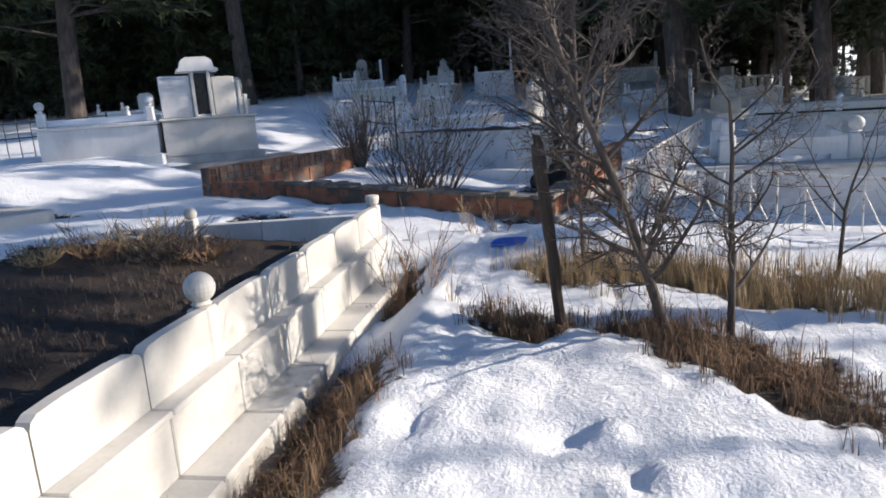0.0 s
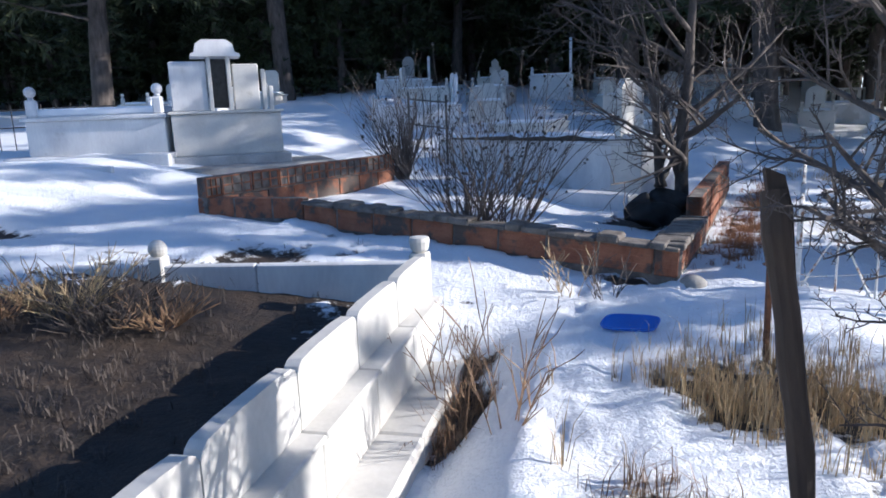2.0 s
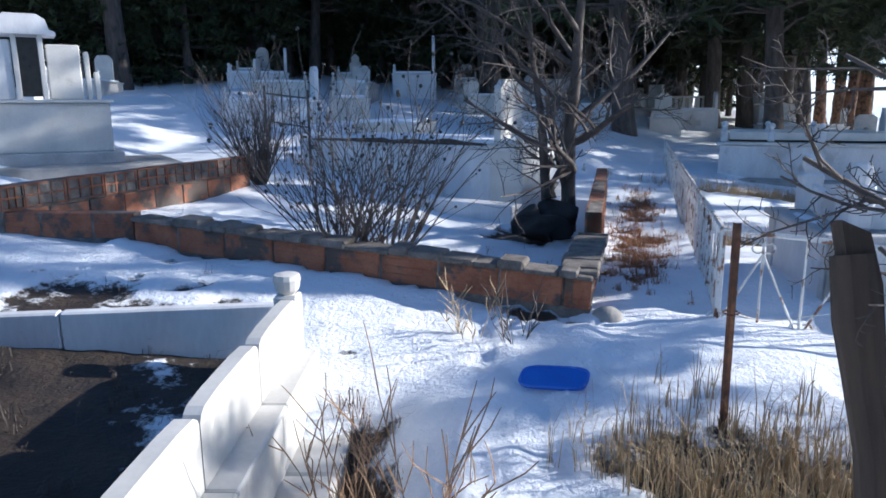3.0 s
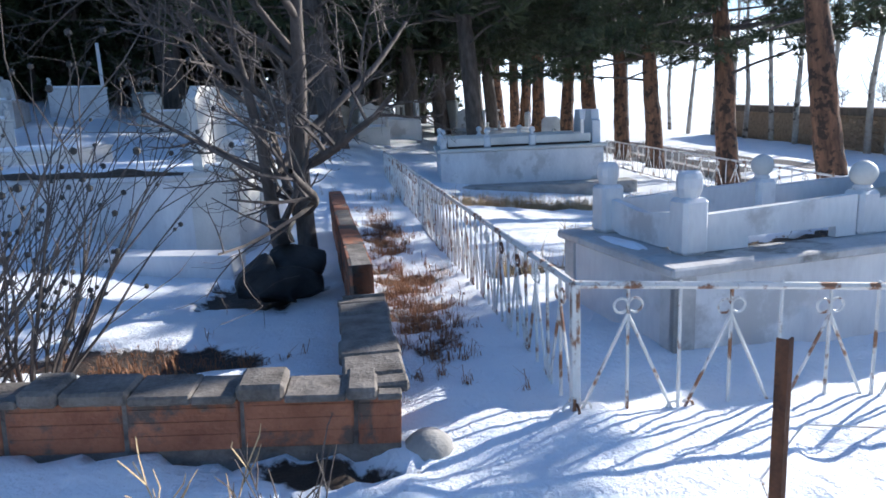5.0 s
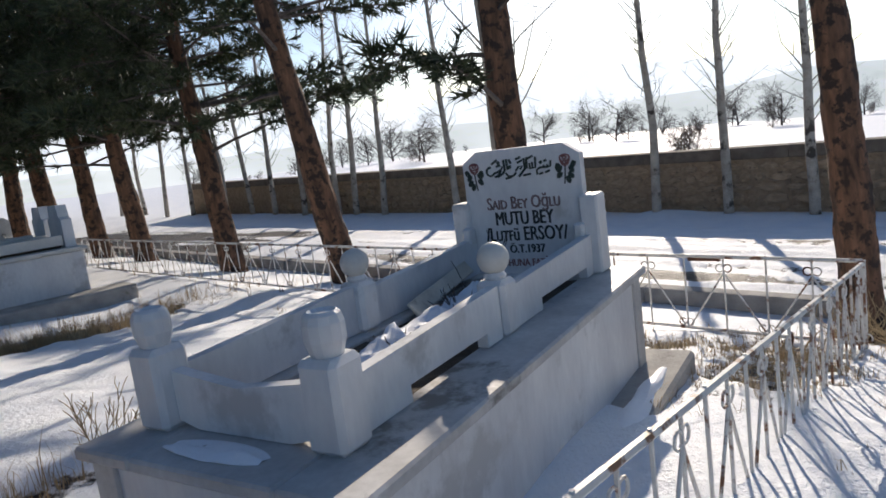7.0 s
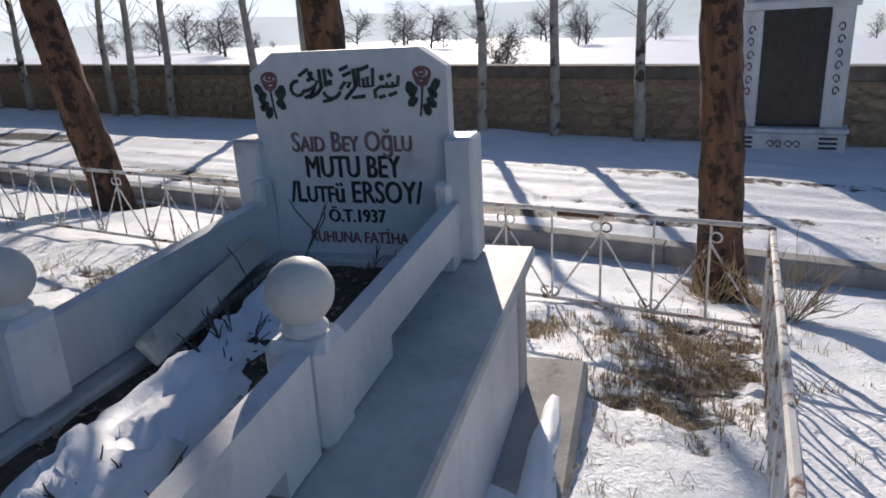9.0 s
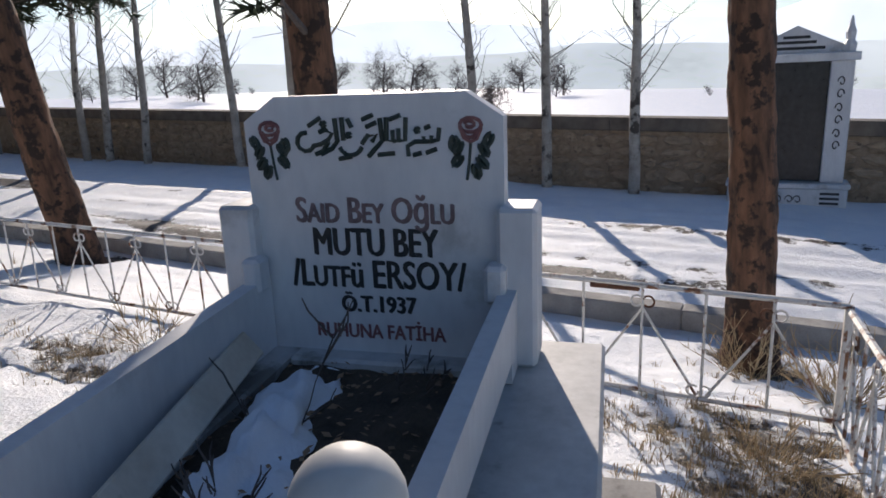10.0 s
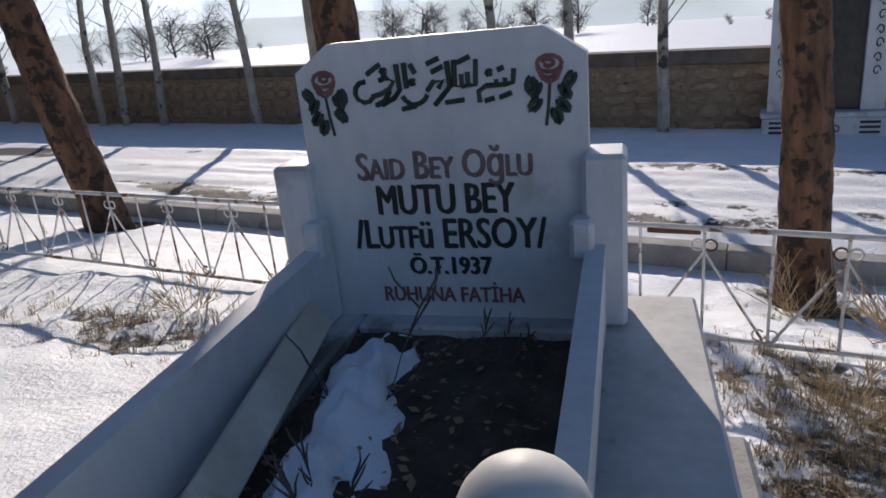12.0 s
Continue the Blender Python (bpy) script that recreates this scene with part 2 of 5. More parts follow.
# bare patches: x, y, half length, half width, turn in degrees, strength
BARE = [(-1.75, 3.5, 2.1, 1.0, 86, 1.9), (-2.6, 4.5, 0.6, 0.4, 0, 1.2), (0.14, 2.25, 1.05, 0.32, 89, 1.2), (-0.02, 4.9, 0.6, 0.16, 88, 0.9),
        (1.11, 3.75, 0.40, 0.24, -20, 0.95), (2.3, 3.25, 0.9, 0.34, -56, 0.95), (1.85, 3.75, 0.40, 0.22, 0, 0.9), (2.4, 4.65, 1.2, 0.34, -18, 1.0), (4.2, 4.4, 1.5, 0.5, -12, 1.0),
        (1.3, 4.85, 0.45, 0.28, 0, 0.9), (1.9, 8.4, 1.7, 0.34, 77, 0.66), (2.6, 11.2, 1.6, 0.34, 77, 0.66), (1.0, 6.42, 0.34, 0.08, -20, 0.85), (0.2, 8.0, 0.8, 0.22, -20, 1.15), (-0.5, 7.7, 0.6, 0.25, -10, 1.0),
        (6.1, 13.6, 2.4, 0.42, -14, 1.05), (3.1, 8.9, 0.45, 0.2, 0, 0.8), (6.0, 5.85, 1.0, 0.5, -15, 0.68), (6.55, 7.2, 1.4, 0.36, 76, 0.60), (7.1, 9.6, 1.2, 0.4, 74, 0.6), (8.6, 5.0, 0.5, 0.4, 0, 0.9),
        (9.8, 8.8, 0.5, 0.4, 0, 0.9), (10.9, 12.2, 0.6, 0.4, 0, 0.9), (-4.75, 6.4, 0.5, 0.25, 0, 1.0), (1.0, 9.2, 0.45, 0.35, 0, 1.1), (4.6, 5.2, 0.5, 0.15, -14, 0.7)]


def bare_at(x, y):
    v = 0.0
    for cx, cy, a, b, turn, k in BARE:
        c, s = math.cos(radians(turn)), math.sin(radians(turn))
        u, w = (x - cx) * c + (y - cy) * s, -(x - cx) * s + (y - cy) * c
        d = (u / a) ** 2 + (w / b) ** 2
        if d < 6:
            v = max(v, k * math.exp(-0.7 * d))
    return v


def snow_at(x, y):
    """1 where snow lies, 0 on bare earth."""
    v = 1.0 - 0.92 * bare_at(x, y) + 0.26 * nz(x, y, 1.7, 3.1) + 0.30 * nz(x, y, 4.3, 8.7) + 0.16 * nz(x, y, 11.0, 2.2)
    s, l = sl(x, y)
    if 7.6 < s < 12.6:
        v -= 0.6 * max(0.0, noise.noise((s * 2.6, l * 0.22, 3.3)) + 0.12 * nz(x, y, 3.0, 1.0)) * (1.5 if s < 10.0 else 0.8)
        ruts = 0.55 * math.exp(-((s - 8.35) / 0.40) ** 2) + 0.30 * math.exp(-((s - 9.4) / 0.3) ** 2) + 0.35 * math.exp(-((s - 10.7) / 0.3) ** 2)
        v -= ruts * (0.7 + 0.8 * nz(x, y, 0.35, 5.0)) + (0.6 if 21 < l < 34 and s < 10.5 else 0.0) * (0.8 + nz(x, y, 0.4, 2.0))
    return v


FEET = []
rng = random.Random(23)
for i in range(34):
    yy = 0.4 + 6.2 * i / 34
    FEET.append((0.58 + 0.01 * yy + (0.11 if i % 2 else -0.11) + rng.uniform(-0.05, 0.05), yy + rng.uniform(-0.05, 0.05), rng.uniform(-14, 14), rng.uniform(0.015, 0.045)))
for i in range(26):
    FEET.append((rng.uniform(0.9, 2.6), rng.uniform(0.3, 6.0), rng.uniform(-60, 60), rng.uniform(0.02, 0.05)))
for i in range(16):
    FEET.append((7.0 + 0.05 * i + rng.uniform(-0.3, 0.3), 3.2 + 0.35 * i + rng.uniform(-0.1, 0.1), rng.uniform(-40, 10), rng.uniform(0.03, 0.06)))


def tread(x, y):
    """Depth of old boot prints."""
    d = 0.0
    for fx, fy, a, k in FEET:
        if abs(x - fx) < 0.3 and abs(y - fy) < 0.3:
            c, s = math.cos(radians(a)), math.sin(radians(a))
            u, w = ((x - fx) * c + (y - fy) * s) / 0.075, (-(x - fx) * s + (y - fy) * c) / 0.15
            q = u * u + w * w
            d = max(d, k * math.exp(-q * q * 0.6)) - 0.012 * math.exp(-(q - 2.2) ** 2)
    return d


def ground_z(x, y):
    s, l = sl(x, y)
    near = 1.0 if abs(x) < 60 and abs(y) < 60 else 0.0
    z = level(x, y)
    v = min(1.0, max(0.0, (snow_at(x, y) - 0.35) / 0.3)) if near else 1.0
    soft = 0.35 if s > 7.0 else 1.0
    z += soft * (0.05 * nz(x, y, 0.55, 1.0) + 0.028 * nz(x, y, 2.1, 4.0) * v + 0.012 * nz(x, y, 6.5, 9.0)) + 0.05 * v * soft
    if 7.7 < s < 12.6 and -12 < l < 45:
        z += 0.055 * noise.noise((s * 3.6, l * 0.2, 7.7)) + 0.012 * nz(x, y, 2.5, 6.0)
    if 12.4 < s < 13.9:
        z += 0.14 * math.exp(-((s - 13.3) / 0.45) ** 2) * (0.6 + 0.9 * nz(x, y, 0.8, 4.4))
    # hollow along the foot of the marble surround
    u = x + 0.455 + 0.022 * (y - 5.67)
    if -0.1 < u < 1.0 and y < 5.6:
        z -= 0.30 * (1.0 if u < 0.48 else max(0.0, 1 - (u - 0.48) / 0.40)) * min(1.0, (5.6 - y) / 0.5)
    # snow banked against the brick front
    q = (x - 1.17) * 0.283 + (y - 6.50) * 0.959
    if -2.2 < x < 1.0 and -0.5 < q < 0:
        z += 0.07 * (1 + q / 0.5) * (0.7 + 0.9 * nz(x, y, 2.7, 3.0))
    # trodden path
    px = 0.58 + 0.01 * y
    if -3 < y < 7:
        z -= 0.035 * math.exp(-((x - px) / 0.22) ** 2) * (0.6 + 0.8 * nz(x, y, 3.3, 7.0))
        z += 0.030 * nz(x, y, 4.2, 11.0) * math.exp(-((x - px - 0.3) / 0.8) ** 2)
    if -1 < x < 9 and 0 < y < 9:
        z -= tread(x, y) * v
        crust = min(1.0, max(0.0, (x - 0.6) / 0.4)) * min(1.0, max(0.0, (4.6 - y) / 0.8)) if x < 4 else 0.0
        z += crust * v * (0.05 * abs(nz(x, y, 5.5, 2.0)) + 0.035 * abs(nz(x, y, 10.0, 6.0)) - 0.02)
    z += 0.016 * abs(nz(x, y, 12.0, 5.0)) * v * (1.0 if abs(x) < 12 and abs(y) < 16 else 0.0)
    return z


def steps(lo, hi, step, far):
    xs = list(np.arange(lo, hi + step / 2, step))
    d, x = step, hi
    while x < far:
        d = min(d * 1.13, 160)
        x += d
        xs.append(x)
    d, x = step, lo
    while x > -far:
        d = min(d * 1.13, 160)
        x -= d
        xs.insert(0, x)
    return xs


def build_ground():
    xs, ys = steps(-3.5, 14.5, 0.06, 2500), steps(0.2, 11.6, 0.06, 2500)
    nx, ny = len(xs), len(ys)
    verts, snow = [], []
    for y in ys:
        for x in xs:
            verts.append((x, y, ground_z(x, y)))
            snow.append(snow_at(x, y) if abs(x) < 80 and abs(y) < 80 else 1.0)
    faces = [(j * nx + i, j * nx + i + 1, (j + 1) * nx + i + 1, (j + 1) * nx + i) for j in range(ny - 1) for i in range(nx - 1)]
    me = bpy.data.meshes.new("ground")
    me.from_pydata(verts, [], faces)
    me.polygons.foreach_set("use_smooth", [True] * len(faces))
    at = me.attributes.new("snow", 'FLOAT', 'POINT')
    at.data.foreach_set("value", snow)
    m = bpy.data.materials.new("snowy_ground")
    m.use_nodes = True
    t = m.node_tree
    n, k = t.nodes, t.links
    b = n["Principled BSDF"]
    co = n.new("ShaderNodeTexCoord")
    an = n.new("ShaderNodeAttribute")
    an.attribute_name = "snow"

    def noi(scale, detail=6, rough=0.6):
        x = n.new("ShaderNodeTexNoise")
        x.inputs["Scale"].default_value, x.inputs["Detail"].default_value, x.inputs["Roughness"].default_value = scale, detail, rough
        k.new(co.outputs["Object"], x.inputs[0])
        return x.outputs["Fac"]

    def ramp(src, p0, c0, p1, c1):
        r = n.new("ShaderNodeValToRGB")
        r.color_ramp.elements[0].position, r.color_ramp.elements[1].position = p0, p1
        r.color_ramp.elements[0].color, r.color_ramp.elements[1].color = (*c0, 1), (*c1, 1)
        k.new(src, r.inputs[0])
        return r.outputs[0]

    def mad(a, f, c):
        x = n.new("ShaderNodeMath")
        x.operation = 'MULTIPLY_ADD'
        k.new(a, x.inputs[0])
        x.inputs[1].default_value = f
        k.new(c, x.inputs[2])
        return x.outputs[0]
    fine = noi(14, 8, 0.7)
    edge = mad(fine, 0.75, an.outputs["Fac"])
    mask = ramp(edge, 0.80, (0, 0, 0), 0.90, (1, 1, 1))
    soil = ramp(noi(5, 8, 0.7), 0.35, (0.014, 0.011, 0.009), 0.75, (0.058, 0.039, 0.025))
    white = ramp(noi(2.2, 6, 0.6), 0.3, (0.79, 0.82, 0.87), 0.7, (0.90, 0.91, 0.92))
    dirt = ramp(noi(55, 3, 0.5), 0.66, (0, 0, 0), 0.74, (0.35, 0.35, 0.35))
    mx0 = n.new("ShaderNodeMix")
    mx0.data_type = 'RGBA'
    k.new(dirt, mx0.inputs["Factor"])
    k.new(white, mx0.inputs["A"])
    mx0.inputs["B"].default_value = (0.42, 0.35, 0.26, 1)
    mx = n.new("ShaderNodeMix")
    mx.data_type = 'RGBA'
    k.new(mask, mx.inputs["Factor"])
    k.new(soil, mx.inputs["A"])
    k.new(mx0.outputs["Result"], mx.inputs["B"])
    k.new(mx.outputs["Result"], b.inputs["Base Color"])
    b.inputs["Roughness"].default_value = 0.65
    hgt = mad(noi(9, 8, 0.65), 0.6, mad(noi(38, 4, 0.6), 0.35, mask))
    bp = n.new("ShaderNodeBump")
    bp.inputs["Strength"].default_value, bp.inputs["Distance"].default_value = 0.7, 0.06
    k.new(hgt, bp.inputs["Height"])
    k.new(bp.outputs[0], b.inputs["Normal"])
    me.materials.append(m)
    return tagged(new("ground", me), "snowy sloping cemetery ground with bare earth patches", "ground", kind="structure")


ground = build_ground()

# ---- roadside kerb, boundary wall ----
def long_box(name, s0, s1, l0, l1, z0, z1, material, step=2.0, label="", category=""):
    b = Build()
    l = l0
    while l < l1:
        e = min(l + step, l1)
        b.m = Matrix(((PX, -PY, 0, 0), (PY, PX, 0, 0), (0, 0.024, 1, -0.216), (0, 0, 0, 1)))
        b.box((s0, l + 0.002, z0), (s1, e - 0.002, z1), 0.012)
        l = e
    return tagged(part(name, b, material), label, category, kind="structure")


long_box("kerb", 7.44, 7.66, -14, 40, -1.3, -0.80, CONCRETE, 2.0, "grey concrete roadside kerb with snow behind it", "kerb")
long_box("boundary_wall", 13.9, 14.3, -20, 34, -1.4, 0.22, WALL_MORTAR, 3.0, "rubble stone boundary wall along the snowy road", "wall")
long_box("wall_coping", 13.84, 14.36, -20, 34, 0.22, 0.46, COPING, 3.0, "dark weathered coping on the boundary wall", "coping")


# ---- main tomb ----
def post_with_ball(b, x, y, z0, top, half, r):
    b.box((x - half, y - half, z0), (x + half, y + half, top - 2 * r - 0.03), 0.022)
    b.lathe([(half * 0.5, top - 2 * r - 0.03), (half * 0.62, top - 2 * r - 0.01), (half * 0.45, top - 2 * r + 0.015)], (x, y, 0), 14)
    b.ball((x, y, top - r), r, 18)


def main_tomb():
    t = thing("tomb", frame_at((2.65, 6.79, 0), (0.9946, -0.104)), "grey-white marble chest tomb with ball posts behind an iron fence", "tomb")
    L, W, Z = 2.8, 1.25, 0.505
    part("plinth", Build().box((-0.22, -0.20, -0.65), (L + 0.20, W + 0.2, -0.08), 0.02), CONCRETE, t, "grey concrete plinth")
    part("chest", Build().box((0.05, 0.05, -0.1), (L - 0.05, W - 0.05, Z - 0.05), 0.01), MARBLE_CLEAN, t)
    for x0, x1, y0, y1 in ((0.035, 0.16, 0.035, 0.05), (L - 0.16, L - 0.035, 0.035, 0.05)):
        part("pilaster", Build().box((x0, y0, -0.09), (x1, y1 + 0.03, Z - 0.05), 0.006), MARBLE_DIRTY, t)
    for y0, y1 in ((0.035, 0.16), (W - 0.16, W - 0.035)):
        part("pilaster", Build().box((0.035, y0, -0.09), (0.08, y1, Z - 0.05), 0.006), MARBLE_DIRTY, t)
    b = Build()
    b.box((0, 0, Z - 0.05), (L, 0.30, Z), 0.01).box((0, W - 0.30, Z - 0.05), (L, W, Z), 0.01)
    b.box((0, 0.302, Z - 0.05), (0.30, W - 0.302, Z), 0.01).box((L - 0.25, 0.302, Z - 0.05), (L, W - 0.302, Z), 0.01)
    part("top_slab", b, MARBLE_DIRTY, t, "stained marble top slab")
    ya, yb = 0.268, W - 0.205
    for x, y in ((0.27, ya), (0.25, yb)):
        b = Build().box((x - 0.075, y - 0.075, Z), (x + 0.075, y + 0.075, 0.80), 0.02)
        b.lathe([(0.05, 0.80), (0.058, 0.825), (0.066, 0.85), (0.066, 0.90), (0.058, 0.925), (0.045, 0.935), (0.035, 0.925)], (x, y, 0), 12)
        part("post", b, MARBLE_CLEAN, t, "square marble post with a drum cap")
    for x, y in ((1.42, ya + 0.02), (1.40, yb)):
        b = Build().box((x - 0.07, y - 0.07, Z), (x + 0.07, y + 0.07, 0.755), 0.02)
        b.lathe([(0.045, 0.755), (0.052, 0.77), (0.04, 0.785)], (x, y, 0), 14)
        part("post", b, MARBLE_CLEAN, t, "square marble post with a ball top")
        part("ball", Build().ball((x, y, 0.846), 0.072, 24), MARBLE, t, "white marble ball", True)
    # side boards with a slot beneath
    for y in (ya, yb):
        for x0, x1 in ((0.346, 1.345), (1.475, 2.62)):
            b = Build()
            m0, m1 = x0 + 0.28 * (x1 - x0), x0 + 0.86 * (x1 - x0)
            slot = [(m0, Z + 0.004), (m0, Z + 0.065), (m1, Z + 0.065), (m1, Z + 0.004)] if y == ya else []
            b.prism([(x0, Z + 0.004)] + slot + [(x1, Z + 0.004), (x1, Z + 0.235), (x0, Z + 0.20)], "y", y - 0.025, y + 0.025)
            part("side_board", b, MARBLE_CLEAN, t)
    b = Build()
    y0, y1 = ya + 0.076, yb - 0.076
    b.prism([(y0, Z + 0.03), (y0 + 0.1, Z + 0.004), (y1 - 0.1, Z + 0.004), (y1, Z + 0.03), (y1, Z + 0.21), ((y0 + y1) / 2, Z + 0.17), (y0, Z + 0.21)], "x", 0.235, 0.285)
    part("foot_board", b, MARBLE_CLEAN, t)
    # headstone
    c = W / 2 + 0.045
    hx = L - 0.14
    b = Build()
    b.prism([(c - 0.388, Z), (c + 0.388, Z), (c + 0.388, 1.215), (c + 0.285, 1.285), (c - 0.285, 1.285), (c - 0.388, 1.215)], "x", hx - 0.035, hx + 0.035)
    head = part("headstone", b, MARBLE_CLEAN, t, "clipped marble headstone with painted roses and lettering")
    for sg in (-1, 1):
        y0, y1 = sorted((c + sg * 0.37, c + sg * 0.482))
        part("shoulder", Build().box((hx - 0.085, y0, Z), (hx + 0.075, y1, 0.97), 0.012), MARBLE_CLEAN, t)
        y0, y1 = sorted((c + sg * 0.34, c + sg * 0.40))
        part("bracket", Build().box((hx - 0.13, y0, Z + 0.2), (hx - 0.05, y1, Z + 0.31), 0.012), MARBLE_CLEAN, t)
    # soil and snow inside
    b = Build()
    n = 40
    pts, fs = [], []
    for j in range(n + 1):
        for i in range(n + 1):
            x, y = 0.27 + (hx - 0.3) * i / n, ya + 0.026 + (yb - ya - 0.052) * j / n
            pts.append((x, y, Z - 0.03 + 0.02 * nz(x, y, 9, 2) + 0.02 * nz(x, y, 3, 5)))
    for j in range(n):
        for i in range(n):
            fs.append([j * (n + 1) + i, j * (n + 1) + i + 1, (j + 1) * (n + 1) + i + 1, (j + 1) * (n + 1) + i])
    b.put(pts, fs)
    part("grave_soil", b, SOIL, t, "dark bare soil inside the kerb", True)
    return t, head, hx, c, Z


tomb, headstone, HX, HC, TZ = main_tomb()


# ---- iron fences ----
def fence_panel(t, x0, z0, x1, z1, h):
    """One bay between two uprights: a middle bar, a V of struts, scrolls where they meet."""
    dx, dz = x1 - x0, z1 - z0

    def at(f, k):
        return (x0 + dx * f, 0, z0 + dz * f + k)
    part("middle_bar", Build().tube([at(0.5, 0.03), at(0.5, h)], 0.008, 5), IRON, t)
    part("strut", Build().tube([at(0.04, 0.05), at(0.5, h * 0.80)], 0.0075, 5), IRON, t)
    part("strut", Build().tube([at(0.96, 0.05), at(0.5, h * 0.80)], 0.0075, 5), IRON, t)
    for f, k in ((0.5, h * 0.86), (0.02, 0.075)):
        for sg in (-1, 1):
            pts = []
            for i in range(11):
                a = i / 10 * 1.75 * math.pi
                r = 0.030
                px = sg * (0.030 - r * math.cos(a))
                pts.append((x0 + dx * f + px, 0.0, z0 + dz * f + k + r * math.sin(a) * (1 if f > 0.2 else -1)))
            part("scroll", Build().tube(pts, 0.006, 5), RUST if random.random() < 0.22 else IRON, t)


def iron_fence(p0, p1, h, bay, label, group="cemetery plot fences", end_posts=True):
    p0, p1 = Vector(p0), Vector(p1)
    d = p1 - p0
    plan = Vector((d.x, d.y))
    n = max(1, round(plan.length / bay))
    t = thing("iron_fence", frame_at(p0, plan), label, "fence", group)
    w = plan.length
    part("top_rail", Build().tube([(0, 0, h), (w, 0, h + d.z)], 0.016, 6), IRON, t)
    part("bottom_rail", Build().tube([(0, 0, 0.03), (w, 0, 0.03 + d.z)], 0.014, 6), IRON, t)
    for i in range(n + 1):
        x, z = w * i / n, d.z * i / n
        if i in (0, n):
            part("post", Build().box((x - 0.018, -0.018, z - 0.25), (x + 0.018, 0.018, z + h + 0.005), 0.003), IRON, t)
        else:
            part("upright", Build().tube([(x, 0, z + 0.02), (x, 0, z + h + 0.02)], 0.008, 5), IRON, t)
    for i in range(n):
        fence_panel(t, w * i / n, d.z * i / n, w * (i + 1) / n, d.z * (i + 1) / n, h)
    return t


FENCE_W = "white-painted wrought iron fence with scrolls, rusting, standing in snow"
iron_fence((1.91, 6.50, 0.0), (6.62, 5.27, -0.40), 0.60, 0.44, FENCE_W)
iron_fence((1.91, 6.50, 0.0), (4.55, 17.3, -0.05), 0.60, 0.36, FENCE_W)
iron_fence((6.62, 5.27, -0.40), (11.0, 18.9, -0.25), 0.62, 0.62, FENCE_W)
part("rusty_plate", Build().box((0, 0, 0), (0.26, 0.03, 0.045), 0.006), RUST).matrix_world = frame_at((6.93, 6.17, 0.195), (0.3, 0.954))
bpy.data.objects["rusty_plate"].parent = bpy.data.objects["iron_fence.002"]
bpy.data.objects["rusty_plate"].matrix_parent_inverse = bpy.data.objects["iron_fence.002"].matrix_world.inverted()

# ---- writing on the headstone ----
head_pose = tomb.matrix_world.copy()


def letters(body, y_mid, z, height, width, material, bold=0.012, caps=None, swell=0.0):
    cu = bpy.data.curves.new("lettering", "FONT")
    cu.body = body
    cu.size, cu.align_x, cu.offset, cu.extrude, cu.resolution_u = 1.0, 'CENTER', bold, 0.004, 3
    if caps:
        cu.small_caps_scale = 0.76
        for i, ch in enumerate(caps):
            cu.body_format[i].use_small_caps = ch == "s"
    tmp = bpy.data.objects.new("tmp", cu)
    scene.collection.objects.link(tmp)
    bpy.context.view_layer.update()
    me = bpy.data.meshes.new_from_object(tmp.evaluated_get(bpy.context.evaluated_depsgraph_get()))
    bpy.data.objects.remove(tmp)
    xs = [v.co.x for v in me.vertices]
    ys = [v.co.y for v in me.vertices if v.co.y >= 0]
    kx, ky, mx = width / (max(xs) - min(xs)), height / max(ys), (max(xs) + min(xs)) / 2
    for v in me.vertices:
        x, y, d = (v.co.x - mx) * kx, v.co.y * ky, v.co.z
        v.co = (HX - 0.0365 - d * 0.2, y_mid - x, z + y)
    if swell:
        vs, fs = [], []
        for k, sh in enumerate((0.0, swell, -swell)):
            o = len(vs)
            vs += [(v.co.x - 0.0002 * k, v.co.y + sh, v.co.z + sh * 0.4) for v in me.vertices]
            fs += [[i + o for i in p.vertices] for p in me.polygons]
        me = bpy.data.meshes.new("lettering")
        me.from_pydata(vs, [], fs)
    me.materials.clear()
    me.materials.append(material)
    ob = new("lettering", me)
    ob.parent = headstone
    return ob


letters("Said Bey Oğlu", HC, 0.915, 0.083, 0.485, FADED_PAINT, 0.004, "usssuusssusss", 0.0028)
letters("MUTU BEY", HC, 0.815, 0.082, 0.385, BLACK_PAINT, 0.0, swell=0.0035)
letters("/Lutfü ERSOY/", HC, 0.715, 0.085, 0.545, BLACK_PAINT, 0.003, "uussssuuuuuuu", 0.0028)
letters("Ö.T.1937", HC, 0.637, 0.062, 0.235, BLACK_PAINT, 0.004, swell=0.003)
letters("RUHUNA FATİHA", HC, 0.552, 0.060, 0.41, RED_PAINT, 0.003, swell=0.0016)


def strokes(name, lines, y0, z0, k, r, material):
    """Brush lines on the headstone's face; u runs to the reader's right."""
    for ln in lines:
        pts = [(HX - 0.0355, y0 - u * k, z0 + v * k) for u, v in ln]
        part(name, Build().tube(pts, r, 5), material, headstone)


def arc(cx, cy, r, a0, a1, n=7, ry=None):
    return [(cx + r * math.cos(radians(a0 + (a1 - a0) * i / n)), cy + (ry or r) * math.sin(radians(a0 + (a1 - a0) * i / n))) for i in range(n + 1)]


